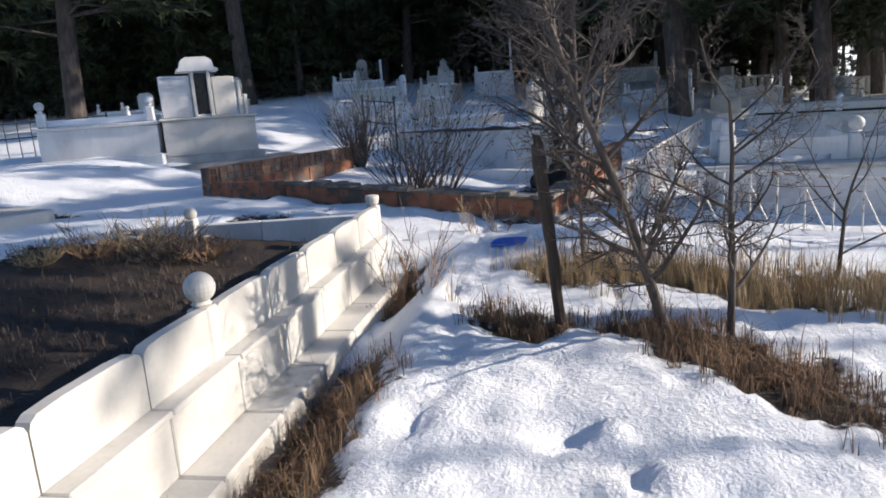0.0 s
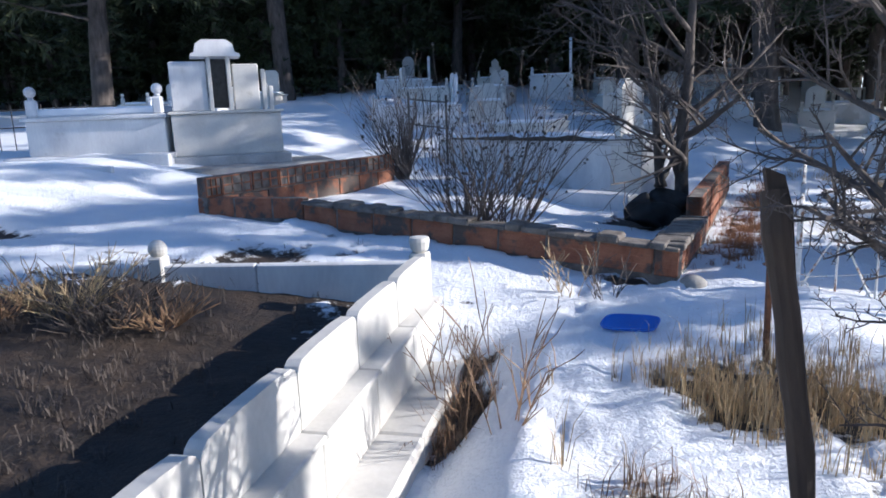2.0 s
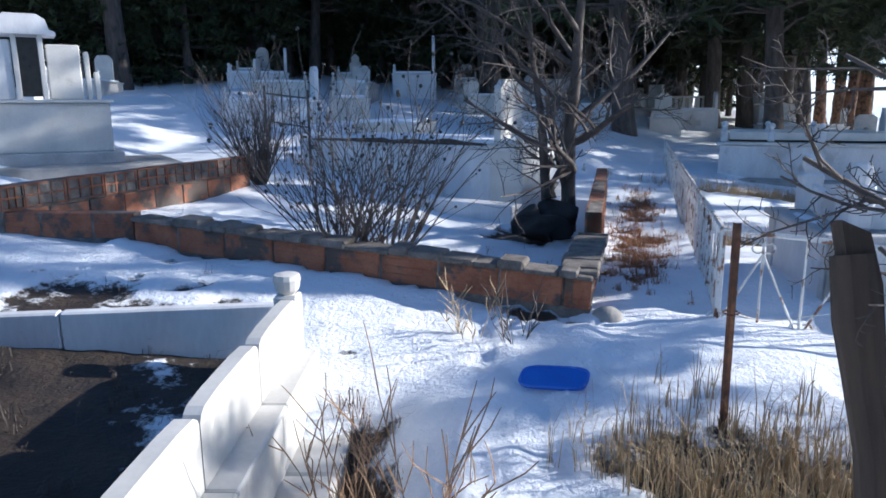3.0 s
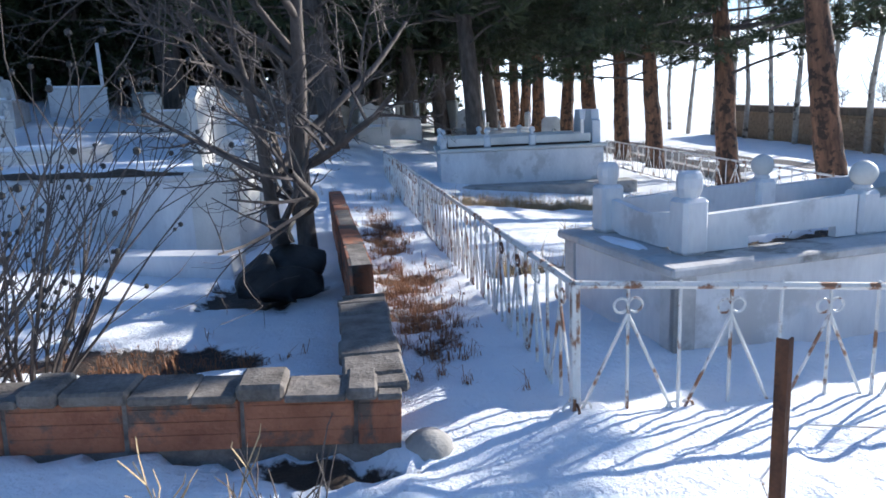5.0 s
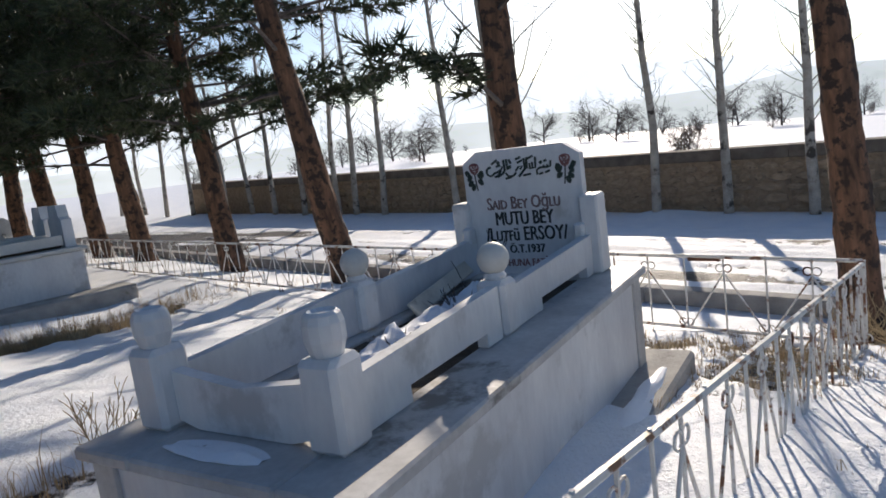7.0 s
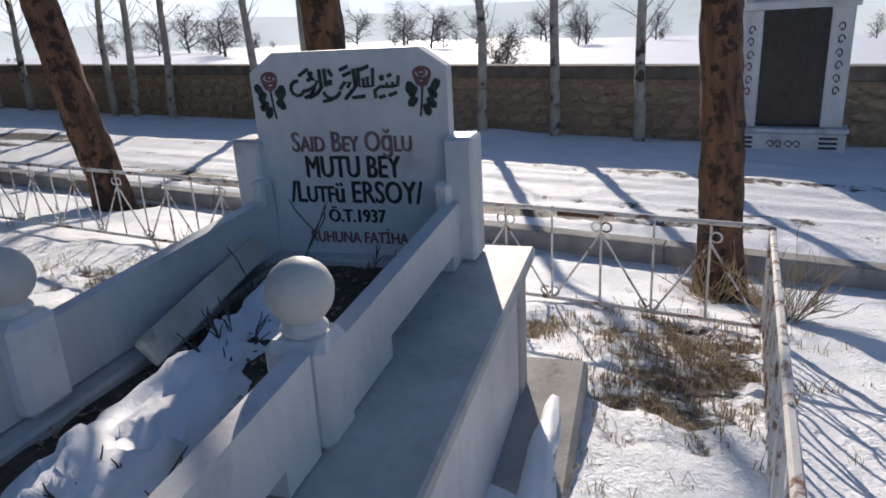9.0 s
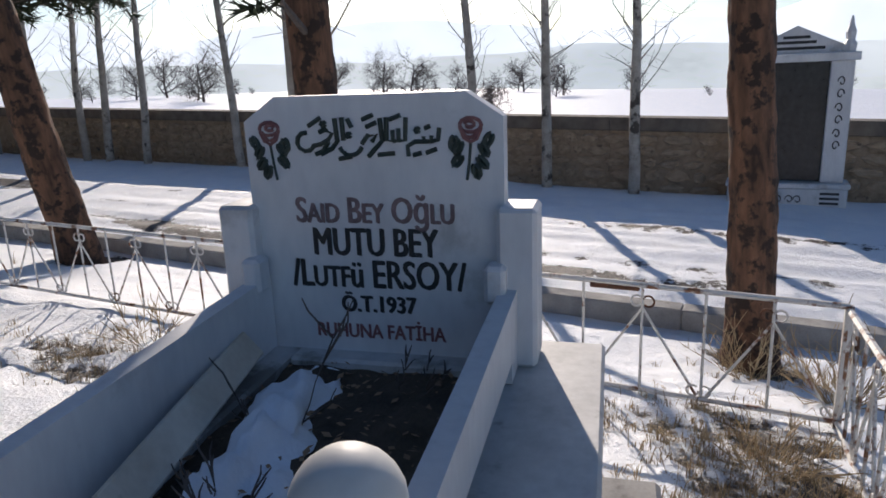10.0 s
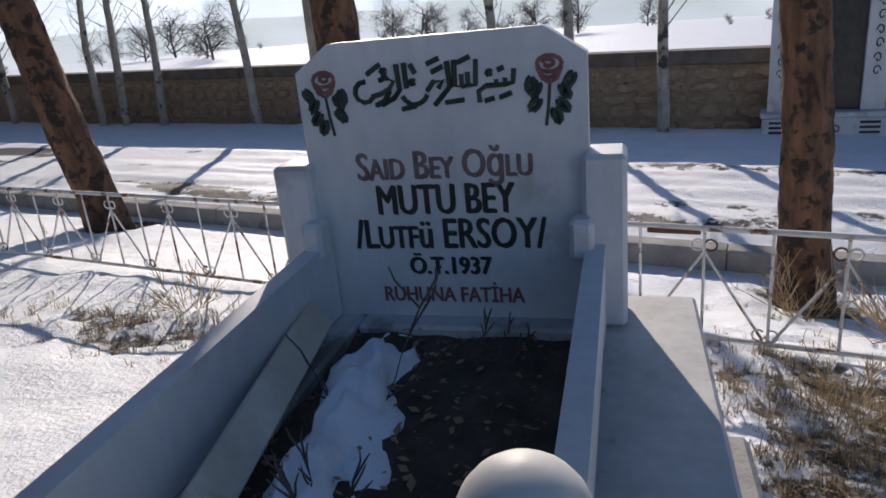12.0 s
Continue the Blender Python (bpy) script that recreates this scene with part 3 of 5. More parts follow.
GREEN_PAINT = mat("dark_green_paint", (0.012, 0.022, 0.017), (0.03, 0.045, 0.035), 26.0, 0.5, 0.05, 90)
CALLIG = [arc(-9.3, 0.2, 1.3, 80, 330), [(-8.4, -0.4), (-7.2, -0.2), (-6.0, 0.4), (-5.4, 1.3), (-6.3, 1.8), (-7.3, 1.5)], [(-6.0, 0.2), (-6.8, -1.0), (-8.0, -1.5)], [(-8.8, 2.3), (-6.9, 3.4)],
          [(-4.9, 3.3), (-4.7, 0.2), (-5.5, -0.7), (-7.2, -1.5)], [(-3.9, 3.4), (-3.8, 0.3)], arc(-2.8, 0.0, 1.7, 200, 340), [(-3.1, 3.2), (-2.5, 2.0)], [(-1.2, -0.2), (-0.3, 0.9), (0.9, 1.0), (0.2, 0.1)],
          [(-1.0, 3.0), (0.6, 3.6)], [(-0.5, 2.0), (1.0, 2.6)], [(1.5, 3.2), (1.7, 0.2), (0.6, -0.9), (-0.4, -1.9)], [(2.4, 3.3), (2.3, 0.2), (3.2, 0.1), (3.2, 1.6)], [(3.2, 0.1), (4.0, 0.2), (4.0, 1.8)], [(4.0, 0.2), (4.9, 0.2), (5.1, 3.2)],
          [(2.8, 2.9), (4.4, 3.5)], [(5.3, -1.9), (5.2, -0.6), (6.2, 0.0), (7.4, 0.0), (7.4, 0.7)], [(7.4, 0.0), (8.4, 0.0), (8.5, 0.8)], [(8.4, 0.0), (9.4, 0.2), (9.6, 1.8)], [(1.0, -1.7), (3.4, -1.5)], [(-4.6, -2.2), (-2.7, -1.9)],
          [(5.9, -1.8), (7.1, -1.5)], [(7.7, -1.5), (9.2, -1.0)], [(7.6, 1.7), (8.4, 2.0)], arc(-6.6, 2.5, 0.3, 0, 360, 6), arc(-3.0, 1.0, 0.25, 0, 360, 6), arc(6.6, 1.5, 0.25, 0, 360, 6)]
strokes("calligraphy", CALLIG, HC - 0.005, 1.150, 0.0213, 0.0076, GREEN_PAINT)
ROSE = [[(0.5, -4.0), (0.2, -2.0), (0.0, 0.2)], arc(0, 2.2, 1.25, 0, 360, 10, 0.8), arc(0.1, 1.6, 0.8, 180, 360, 6), [(-1.2, 1.9), (-0.7, 0.7), (0.0, 0.3), (0.8, 0.8), (1.25, 2.0)], arc(0.1, 2.3, 0.55, 0, 330, 8, 0.35)]
LEAVES = [(-1.5, -0.6, 60), (1.5, -0.3, 120), (-1.3, -2.0, 50), (1.6, -1.8, 130), (-0.6, -3.0, 75), (2.0, 0.2, 100), (-2.0, 0.5, 120)]
for yy, flip in ((HC + 0.308, 1), (HC - 0.297, -1)):
    strokes("rose_petal", [[(flip * u, v) for u, v in ln] for ln in ROSE[1:]], yy, 1.140, 0.0245, 0.0060, RED_PAINT)
    strokes("rose_stem", [[(flip * u, v) for u, v in ROSE[0]]], yy, 1.140, 0.0245, 0.0048, GREEN_PAINT)
    for u, v, a in LEAVES:
        c, sn = math.cos(radians(a)), math.sin(radians(a))
        loop = [(u + 0.75 * math.cos(q) * c - 0.33 * math.sin(q) * sn, v + 0.75 * math.cos(q) * sn + 0.33 * math.sin(q) * c) for q in [i * math.pi / 4 for i in range(9)]]
        strokes("rose_leaf", [[(flip * a_, b_) for a_, b_ in loop]], yy, 1.140, 0.0245, 0.0085, GREEN_PAINT)


# ---- snow heaps ----
def heap(name, pts, label, m=Matrix(), material=SNOW, rough=0.02, group=""):
    """A lumpy mound along a line of (x, y, z, half width, height)."""
    vs, fs, n = [], [], 23
    rows = []
    for (a, b) in zip(pts, pts[1:]):
        for i in range(12):
            rows.append([p + (q - p) * i / 12 for p, q in zip(a, b)])
    rows.append(list(pts[-1]))
    for i, (x, y, z, w, h) in enumerate(rows):
        e = math.sin(math.pi * (i + 0.4) / (len(rows) - 0.2)) ** 0.45
        q, p0 = rows[min(i + 1, len(rows) - 1)], rows[max(i - 1, 0)]
        d = Vector((q[0] - p0[0], q[1] - p0[1], 0)).normalized()
        side = Vector((-d.y, d.x, 0))
        for j in range(n):
            u = -1 + 2 * j / (n - 1)
            c = Vector((x, y, z)) + side * (u * w * e * (1 + 0.5 * nz(x * 3, u, 2.0, 3) + 0.18 * nz(x * 5, u * 3, 2.0, 7)))
            top = h * e * max(0.0, 1 - u * u) ** 0.7
            vs.append(c + Vector((0, 0, top + rough * (nz(c.x, c.y, 9, 6) + 0.7 * nz(c.x, c.y, 21, 3) - 0.25) * (1 - u * u))))
    for i in range(len(rows) - 1):
        for j in range(n - 1):
            fs.append([i * n + j, (i + 1) * n + j, (i + 1) * n + j + 1, i * n + j + 1])
    b = Build(m)
    b.put(vs, fs)
    ob = part(name, b, material, None, "", True)
    return tagged(ob, label, "snow" if material is SNOW else "soil", group)


T = tomb.matrix_world
heap("snow_heap", [(0.55, 0.62, TZ - 0.05, 0.25, 0.15), (1.0, 0.64, TZ - 0.05, 0.23, 0.16), (1.35, 0.68, TZ - 0.05, 0.17, 0.11), (1.9, 0.77, TZ - 0.05, 0.125, 0.08), (2.3, 0.81, TZ - 0.05, 0.145, 0.11), (2.58, 0.83, TZ - 0.05, 0.14, 0.14)],
     "crusted snow heap lying on dark soil inside the tomb kerb", T, rough=0.075)
heap("snow_drift", [(0.12, 0.45, TZ, 0.07, 0.02), (0.12, 0.9, TZ, 0.06, 0.02)], "thin snow drift on the marble top slab", T)
heap("snow_drift", [(0.2, -0.10, -0.085, 0.08, 0.05), (1.4, -0.10, -0.085, 0.08, 0.06), (2.7, -0.09, -0.085, 0.07, 0.06)], "long snow drift lying on the concrete plinth", T)
rng = random.Random(61)
litter = Build(T)
for i in range(700):
    x, y, a, q = rng.uniform(0.45, 2.6), rng.uniform(0.36, 0.98), rng.uniform(0, 6.28), rng.uniform(0.003, 0.010)
    d, e = Vector((math.cos(a) * q * 1.8, math.sin(a) * q * 1.8, rng.uniform(-0.4, 0.8) * q)), Vector((-math.sin(a) * q, math.cos(a) * q, rng.uniform(-0.4, 0.6) * q))
    c = Vector((x, y, TZ - 0.028 + rng.uniform(0, 0.02)))
    litter.put([c - d, c + e, c + d, c - e], [[0, 1, 2, 3]])
tagged(part("leaf_litter", litter, REED), "scattered dry leaves and crumbs on the grave soil", "leaf litter", kind="stuff")
b = Build(T @ Matrix.Translation((1.98, 0.945, TZ + 0.055)) @ pose(0, 0, 0, 52, -4, 7))
b.box((-0.34, -0.045, -0.012), (0.46, 0.045, 0.012), 0.005)
strip = part("marble_strip", b, CREAM)
tagged(strip, "broken marble edging strip lying on the grave soil", "marble strip")


# ---- grave plot beside the path: stepped marble surround ----
def surround():
    d = Vector((-0.022, 1.0, 0)).normalized()
    t = thing("grave_surround", frame_at((-0.455, 5.68, 0), (-d.x, -d.y)), "stepped white marble grave surround with ball posts, sunlit, beside the path", "grave surround")
    # x runs back towards the path's start, y towards the path
    n = 14
    w = 0.61
    for i in range(n):
        x0, x1 = i * w + 0.05 + 0.004, (i + 1) * w + 0.05 - 0.004
        c = 0.05
        prof = [(x0, 0.17), (x1, 0.17), (x1, 0.385), (x1 - 0.012, 0.408), (x1 - 0.04, 0.424), (x1 - 0.16, 0.432), (x0 + 0.16, 0.432), (x0 + 0.04, 0.424), (x0 + 0.012, 0.408), (x0, 0.385)]
        part("upper_panel", Build().prism(prof, "y", 0.03, 0.085), MARBLE, t)
        part("sill", Build().box((x0, 0.03, 0.140), (x1, 0.185, 0.168), 0.008), MARBLE, t)
        part("lower_panel", Build().box((x0, 0.10, -0.13), (x1, 0.165, 0.138), 0.006), MARBLE, t)
        part("foot_ledge", Build().box((x0, 0.10, -0.42), (x1, 0.37, -0.132), 0.012), MARBLE, t)
    for x in (0.0, 3.14, 6.2):
        b = Build()
        b.box((x - 0.055, -0.02, 0.0), (x + 0.055, 0.095, 0.43), 0.012)
        if x > 0:
            b.lathe([(0.035, 0.43), (0.05, 0.445), (0.035, 0.46)], (x, 0.038, 0), 14).ball((x, 0.038, 0.525), 0.075, 22)
        else:
            b.lathe([(0.035, 0.43), (0.055, 0.45), (0.065, 0.50), (0.06, 0.525), (0.03, 0.53)], (x, 0.038, 0), 14)
        part("post", b, MARBLE, t, "marble post with a ball top", False)
    return t


surround()


def low_kerb(p0, p1, z0, z1, label, thick=0.07, caps=(), snow=True):
    p0, p1 = Vector((*p0, 0)), Vector((*p1, 0))
    t = thing("grave_kerb", frame_at(p0, p1 - p0), label, "grave kerb", "low grave kerbs")
    w = (p1 - p0).length
    n = max(1, round(w / 1.2))
    for i in range(n):
        part("kerb_stone", Build().box((w * i / n + 0.003, -thick / 2, z0), (w * (i + 1) / n - 0.003, thick / 2, z1), 0.01), MARBLE_CLEAN, t)
    for f in caps:
        b = Build()
        b.box((w * f - 0.05, -0.06, z0), (w * f + 0.05, 0.06, z1 + 0.06), 0.012)
        b.ball((w * f, 0, z1 + 0.11), 0.062, 16)
        part("kerb_post", b, MARBLE, t)
    return t


low_kerb((-0.52, 5.86), (-3.6, 5.36), -0.15, 0.33, "low grey-white marble grave kerb half sunk in snow", caps=(0.55,))
low_kerb((-3.62, 5.33), (-4.3, 1.6), -0.15, 0.33, "low grey-white marble grave kerb half sunk in snow")
low_kerb((-5.6, 9.3), (-8.8, 8.7), 0.1, 0.72, "low marble kerb with snow heaped against it", caps=())


# ---- graves ----
def grave(x, y, z, turn, L=2.0, W=0.95, h=0.45, head=0.6, hw=0.6, label="white marble grave with a tall headstone in snow", style=0, material=None, group="graves among the pines"):
    m = material or MARBLE_CLEAN
    t = thing("grave", Matrix.Translation((x, y, z)) @ Matrix.Rotation(radians(turn), 4, "Z"), label, "grave", group)
    part("chest", Build().box((-L / 2 + 0.03, -W / 2 + 0.03, -0.3), (L / 2 - 0.03, W / 2 - 0.03, h - 0.05), 0.01), m, t)
    b = Build()
    b.box((-L / 2, -W / 2, h - 0.05), (L / 2, W / 2, h), 0.012)
    part("slab", b, m, t)
    part("snow_cover", Build().box((-L / 2 + 0.1, -W / 2 + 0.1, h), (L / 2 - 0.14, W / 2 - 0.1, h + 0.06), 0.03), SNOW, t, "snow lying on the slab", True)
    if head:
        if style == 0:
            prof = [(-hw / 2, h), (hw / 2, h), (hw / 2, h + head * 0.85), (hw * 0.3, h + head), (-hw * 0.3, h + head), (-hw / 2, h + head * 0.85)]
        elif style == 1:
            prof = [(-hw / 2, h), (hw / 2, h)] + [(hw / 2 * math.cos(a), h + head * 0.7 + head * 0.3 * math.sin(a)) for a in [i * math.pi / 8 for i in range(9)]]
        else:
            prof = [(-hw / 2, h), (hw / 2, h), (hw / 2, h + head * 0.6), (hw * 0.32, h + head * 0.6), (hw * 0.32, h + head * 0.85), (0, h + head), (-hw * 0.32, h + head * 0.85), (-hw * 0.32, h + head * 0.6), (-hw / 2, h + head * 0.6)]
        part("headstone", Build().prism(prof, "x", L / 2 - 0.16, L / 2 - 0.07), m, t)
        for sg in (-1, 1):
            b = Build()
            post_with_ball(b, -L / 2 + 0.1, sg * (W / 2 - 0.1), h, h + 0.3, 0.05, 0.05)
            part("post", b, m, t)
    return t


# the tomb inside the brick plot, with its broken upright slab
grave(-0.15, 12.2, -0.06, 147, 3.6, 1.5, 0.88, 0.0, 0.75, "large white marble tomb behind bushes in the brick plot", 0, MARBLE_CLEAN, "tombs near the path")
grave(1.02, 10.95, -0.1, 150, 0.5, 0.7, 0.95, 0.75, 0.56, "upright cream marble gravestone catching the sun", 0, MARBLE, "tombs near the path")
heap("soil_ridge", [(-1.7, 0.62, 0.88, 0.13, 0.07), (0.0, 0.64, 0.88, 0.12, 0.05), (1.7, 0.62, 0.88, 0.13, 0.07)], "dark soil and leaf litter lying along the tomb slab", Matrix.Translation((-0.15, 12.2, -0.06)) @ Matrix.Rotation(radians(147), 4, "Z"), SOIL, 0.04)
low_kerb((-1.9, 11.55), (0.95, 9.8), -0.1, 0.26, "concrete-edged marble step before the white tomb", 0.25)

# the long double tomb in the next plot
def long_tomb():
    t = thing("tomb", frame_at((7.0, 16.4, -0.12), (0.94, -0.34)) @ Matrix.Scale(1.06, 4), "long white marble double tomb with low posts and two headstones", "tomb")
    part("chest", Build().box((-1.45, -0.85, -0.4), (1.45, 0.85, 0.60), 0.012), MARBLE_CLEAN, t)
    part("slab", Build().box((-1.50, -0.90, 0.60), (1.50, 0.90, 0.66), 0.012), MARBLE, t)
    for y in (-0.72, 0.0, 0.72):
        part("side_board", Build().box((-1.3, y - 0.03, 0.70), (1.25, y + 0.03, 0.84), 0.008), MARBLE, t)
    part("bed", Build().box((-1.3, -0.66, 0.66), (1.25, 0.66, 0.74), 0.03), SOIL, t, "dark soil bed inside the kerb")
    for x in (-1.38, -0.6, 0.2):
        for y in (-0.72, 0.72):
            b = Build()
            post_with_ball(b, x, y, 0.66, 1.0, 0.06, 0.055)
            part("post", b, MARBLE_CLEAN, t)
    for y in (-0.42, 0.42):
        b = Build()
        b.prism([(y - 0.30, 0.66), (y + 0.30, 0.66), (y + 0.30, 1.05), (y + 0.22, 1.08), (y + 0.18, 1.25), (y - 0.18, 1.25), (y - 0.22, 1.08), (y - 0.30, 1.05)], "x", 1.28, 1.42)
        part("headstone", b, MARBLE_CLEAN, t)
    part("step", Build().box((-1.7, -1.35, -0.5), (1.9, -0.85, 0.03), 0.02), CONCRETE, t)
    return t


long_tomb()


def monument():
    """Open-fronted marble memorial under a small curved roof."""
    t = thing("memorial", frame_at((-5.57, 10.58, 0.335), (0.83, 0.558)), "tall marble memorial with a curved snow-topped roof, dappled with sun", "memorial")
    L = 1.58
    part("plinth", Build().box((-0.15, -0.62, -0.4), (L + 0.75, 1.1, 0.26), 0.02), CONCRETE, t, "grey concrete plinth")
    part("step", Build().box((-0.06, -0.12, 0.20), (L + 0.1, 1.0, 0.40), 0.015), MARBLE_DIRTY, t)
    part("base", Build().box((0, 0, 0.40), (L, 0.9, 1.02), 0.012), MARBLE, t)
    part("base_cap", Build().box((-0.04, -0.05, 1.02), (L + 0.04, 0.95, 1.06), 0.012), MARBLE, t)
    part("left_stone", Build().box((0.03, 0.1, 1.06), (0.55, 0.24, 1.78), 0.015), MARBLE_CLEAN, t)
    part("right_stone", Build().box((0.92, 0.1, 1.06), (1.30, 0.24, 1.74), 0.015), MARBLE, t)
    for x in (0.56, 0.84):
        part("column", Build().box((x, 0.06, 1.06), (x + 0.06, 0.3, 1.84), 0.008), MARBLE, t)
    # black slab filling the gap between the columns
    part("niche", Build().box((0.62, 0.2, 1.10), (0.84, 0.26, 1.82), 0.005), BLACK_STONE, t, "dark panel")
    prof = [(0.34, 1.84), (1.05, 1.84), (1.04, 1.88), (0.98, 1.90), (0.95, 2.02), (0.86, 2.08), (0.52, 2.08), (0.43, 2.02), (0.40, 1.90), (0.35, 1.88)]
    part("roof", Build().prism(prof, "y", -0.02, 0.5), MARBLE_CLEAN, t)
    for x in (1.34, 1.44):
        part("side_pillar", Build().box((x, 0.1, 1.06), (x + 0.06, 0.24, 1.66 - 0.25 * (x > 1.4)), 0.01), MARBLE, t)
    return t


monument()


def low_tomb_wall():
    t = thing("tomb", frame_at((-7.55, 9.95, 0.70), (0.95, 0.31)), "long low marble tomb with corner balls, in blue shade", "tomb", "tombs near the path")
    part("chest", Build().box((0, 0, -0.4), (1.98, 1.3, 0.62), 0.012), MARBLE_CLEAN, t)
    part("slab", Build().box((-0.05, -0.05, 0.62), (2.02, 1.35, 0.68), 0.012), MARBLE_CLEAN, t)
    part("snow_cover", Build().box((0.1, 0.1, 0.68), (1.9, 1.2, 0.80), 0.06), SNOW, t, "snow filling the top")
    for x in (0.08, 1.88):
        b = Build()
        post_with_ball(b, x, 0.1, 0.68, 1.12, 0.07, 0.08)
        part("post", b, MARBLE_CLEAN, t)
    part("step", Build().box((-0.2, -0.35, -0.3), (2.1, -0.002, 0.12), 0.02), MARBLE_CLEAN, t)
    return t


low_tomb_wall()


def plaque_stone():
    t = thing("gravestone", frame_at((-4.85, 5.45, 0.30), (0.92, -0.38)), "stepped white gravestone with a dark panel on a marble base", "gravestone")
    part("base", Build().box((-1.1, -0.35, -0.2), (0.55, 0.8, 0.20), 0.015), MARBLE, t)
    prof = [(-0.95, 0.2), (0.25, 0.2), (0.25, 0.85), (0.12, 0.85), (0.12, 1.0), (-0.1, 1.0), (-0.1, 1.2), (-0.6, 1.2), (-0.6, 1.0), (-0.82, 1.0), (-0.82, 0.85), (-0.95, 0.85)]
    part("stone", Build().prism(prof, "y", 0.0, 0.16), MARBLE, t)
    part("panel", Build().box((-0.75, -0.012, 0.32), (0.12, 0.004, 0.80), 0.004), BLACK_STONE, t, "dark panel")
    part("vase_block", Build().box((0.40, -0.3, 0.2), (0.52, -0.15, 0.34), 0.01), MARBLE, t)
    return t


plaque_stone()

FAR = [(-4.1, 18.2, 20, 2.2, 1.2, 0.55, 0.75, 0.9, 0), (-2.6, 19.9, 10, 2.0, 1.0, 0.5, 0.5, 0.5, 1), (-3.2, 24.5, 0, 2.4, 1.2, 0.6, 0.6, 0.6, 0), (-1.6, 27.5, 5, 1.6, 1.0, 0.9, 1.3, 0.5, 2),
       (0.6, 24.5, 10, 2.2, 1.0, 0.5, 0.5, 0.5, 0), (2.6, 27.0, 0, 2.2, 1.0, 0.5, 0.6, 0.5, 1), (-6.6, 25.5, 15, 2.0, 1.0, 0.5, 0.8, 0.5, 0), (-5.4, 24.0, 90, 1.8, 0.9, 0.5, 0.7, 0.45, 0), (-7.6, 28.5, 0, 2.0, 1.0, 0.5, 0.9, 0.5, 1),
       (-13.4, 25.5, 0, 1.6, 0.9, 0.5, 0.9, 0.6, 1), (-10.5, 22.5, 10, 2.0, 1.0, 0.4, 0.8, 0.5, 0), (0.2, 33.0, 0, 2.0, 1.0, 0.6, 0.7, 0.5, 0), (4.2, 32.0, 0, 2.0, 1.0, 0.6, 0.7, 0.6, 1), (-4.6, 32.0, 0, 2.0, 1.0, 0.6, 0.9, 0.5, 2),
       (2.0, 20.5, -12, 2.4, 1.1, 0.5, 0.45, 0.6, 0), (4.2, 23.5, -12, 2.2, 1.1, 0.5, 0.6, 0.6, 0), (6.6, 25.0, -12, 2.0, 1.0, 0.5, 0.75, 0.55, 1), (10.0, 24.5, -14, 2.2, 1.2, 0.6, 0.7, 0.9, 0), (8.0, 27.5, -14, 2.2, 1.2, 0.7, 0.6, 0.9, 0),
       (6.2, 30.5, -14, 2.2, 1.2, 0.5, 0.7, 0.6, 1), (11.2, 21.5, -14, 1.8, 1.0, 0.55, 0.6, 0.55, 0), (12.4, 27.0, -14, 1.8, 1.0, 0.5, 0.6, 0.5, 0), (-1.0, 16.2, -8, 2.2, 1.2, 0.45, 0.0, 0.5, 0), (1.5, 17.3, -10, 2.2, 1.1, 0.4, 0.0, 0.5, 0),
       (-9.5, 17.0, 0, 2.0, 1.0, 0.4, 0.6, 0.5, 1), (-12.0, 19.0, 0, 2.0, 1.0, 0.4, 0.6, 0.5, 0)]
for i, (x, y, turn, L, W, h, hd, hw, st) in enumerate(FAR):
    grave(x, y, level(x, y), 90 + turn if i % 3 else turn, L, W, h, hd, hw, "weathered white marble grave among pines, snow on its slab", st, (MARBLE_CLEAN, MARBLE, MARBLE_DIRTY)[i % 3])


# sunlit little colonnaded grave
def pillared_grave(x, y, turn):
    z = level(x, y)
    t = thing("grave", Matrix.Translation((x, y, z)) @ Matrix.Rotation(radians(turn), 4, "Z") @ Matrix.Scale(1.15, 4), "cream marble grave ringed with short pillars, sunlit", "grave", "graves among the pines")
    part("chest", Build().box((-0.9, -0.5, -0.3), (0.9, 0.5, 0.3), 0.012), MARBLE, t)
    for i in range(6):
        for yy in (-0.42, 0.42):
            part("pillar", Build().box((-0.8 + 0.29 * i, yy - 0.06, 0.3), (-0.66 + 0.29 * i, yy + 0.06, 0.85), 0.01), MARBLE, t)
    part("rail", Build().box((-0.88, -0.5, 0.85), (0.88, 0.5, 0.92), 0.012), MARBLE, t)
    part("headstone", Build().box((-1.0, -0.4, 0.3), (-0.9, 0.4, 1.3), 0.02), MARBLE, t)
    return t


pillared_grave(8.8, 31.0, 20)
pillared_grave(12.9, 31.0, 10)


# dark iron railing of a far plot
def dark_rail(p0, p1, h, n):
    p0, p1 = Vector((*p0, level(*p0))), Vector((*p1, level(*p1)))
    d = p1 - p0
    t = thing("iron_railing", frame_at(p0, d), "thin black iron grave railing above a snowy mound", "railing")
    w = Vector((d.x, d.y)).length
    for k in (h * 0.55, h * 0.9):
        part("rail", Build().tube([(0, 0, k), (w, 0, k + d.z)], 0.012, 5), DARK_IRON, t)
    for i in range(n + 1):
        part("bar", Build().tube([(w * i / n, 0, 0), (w * i / n, 0, h + d.z * i / n)], 0.02 if i in (0, n) else 0.009, 5), DARK_IRON, t)


dark_rail((-2.6, 12.75), (-1.85, 12.3), 1.15, 5)
dark_rail((-10.2, 10.2), (-7.6, 11.9), 0.8, 14)


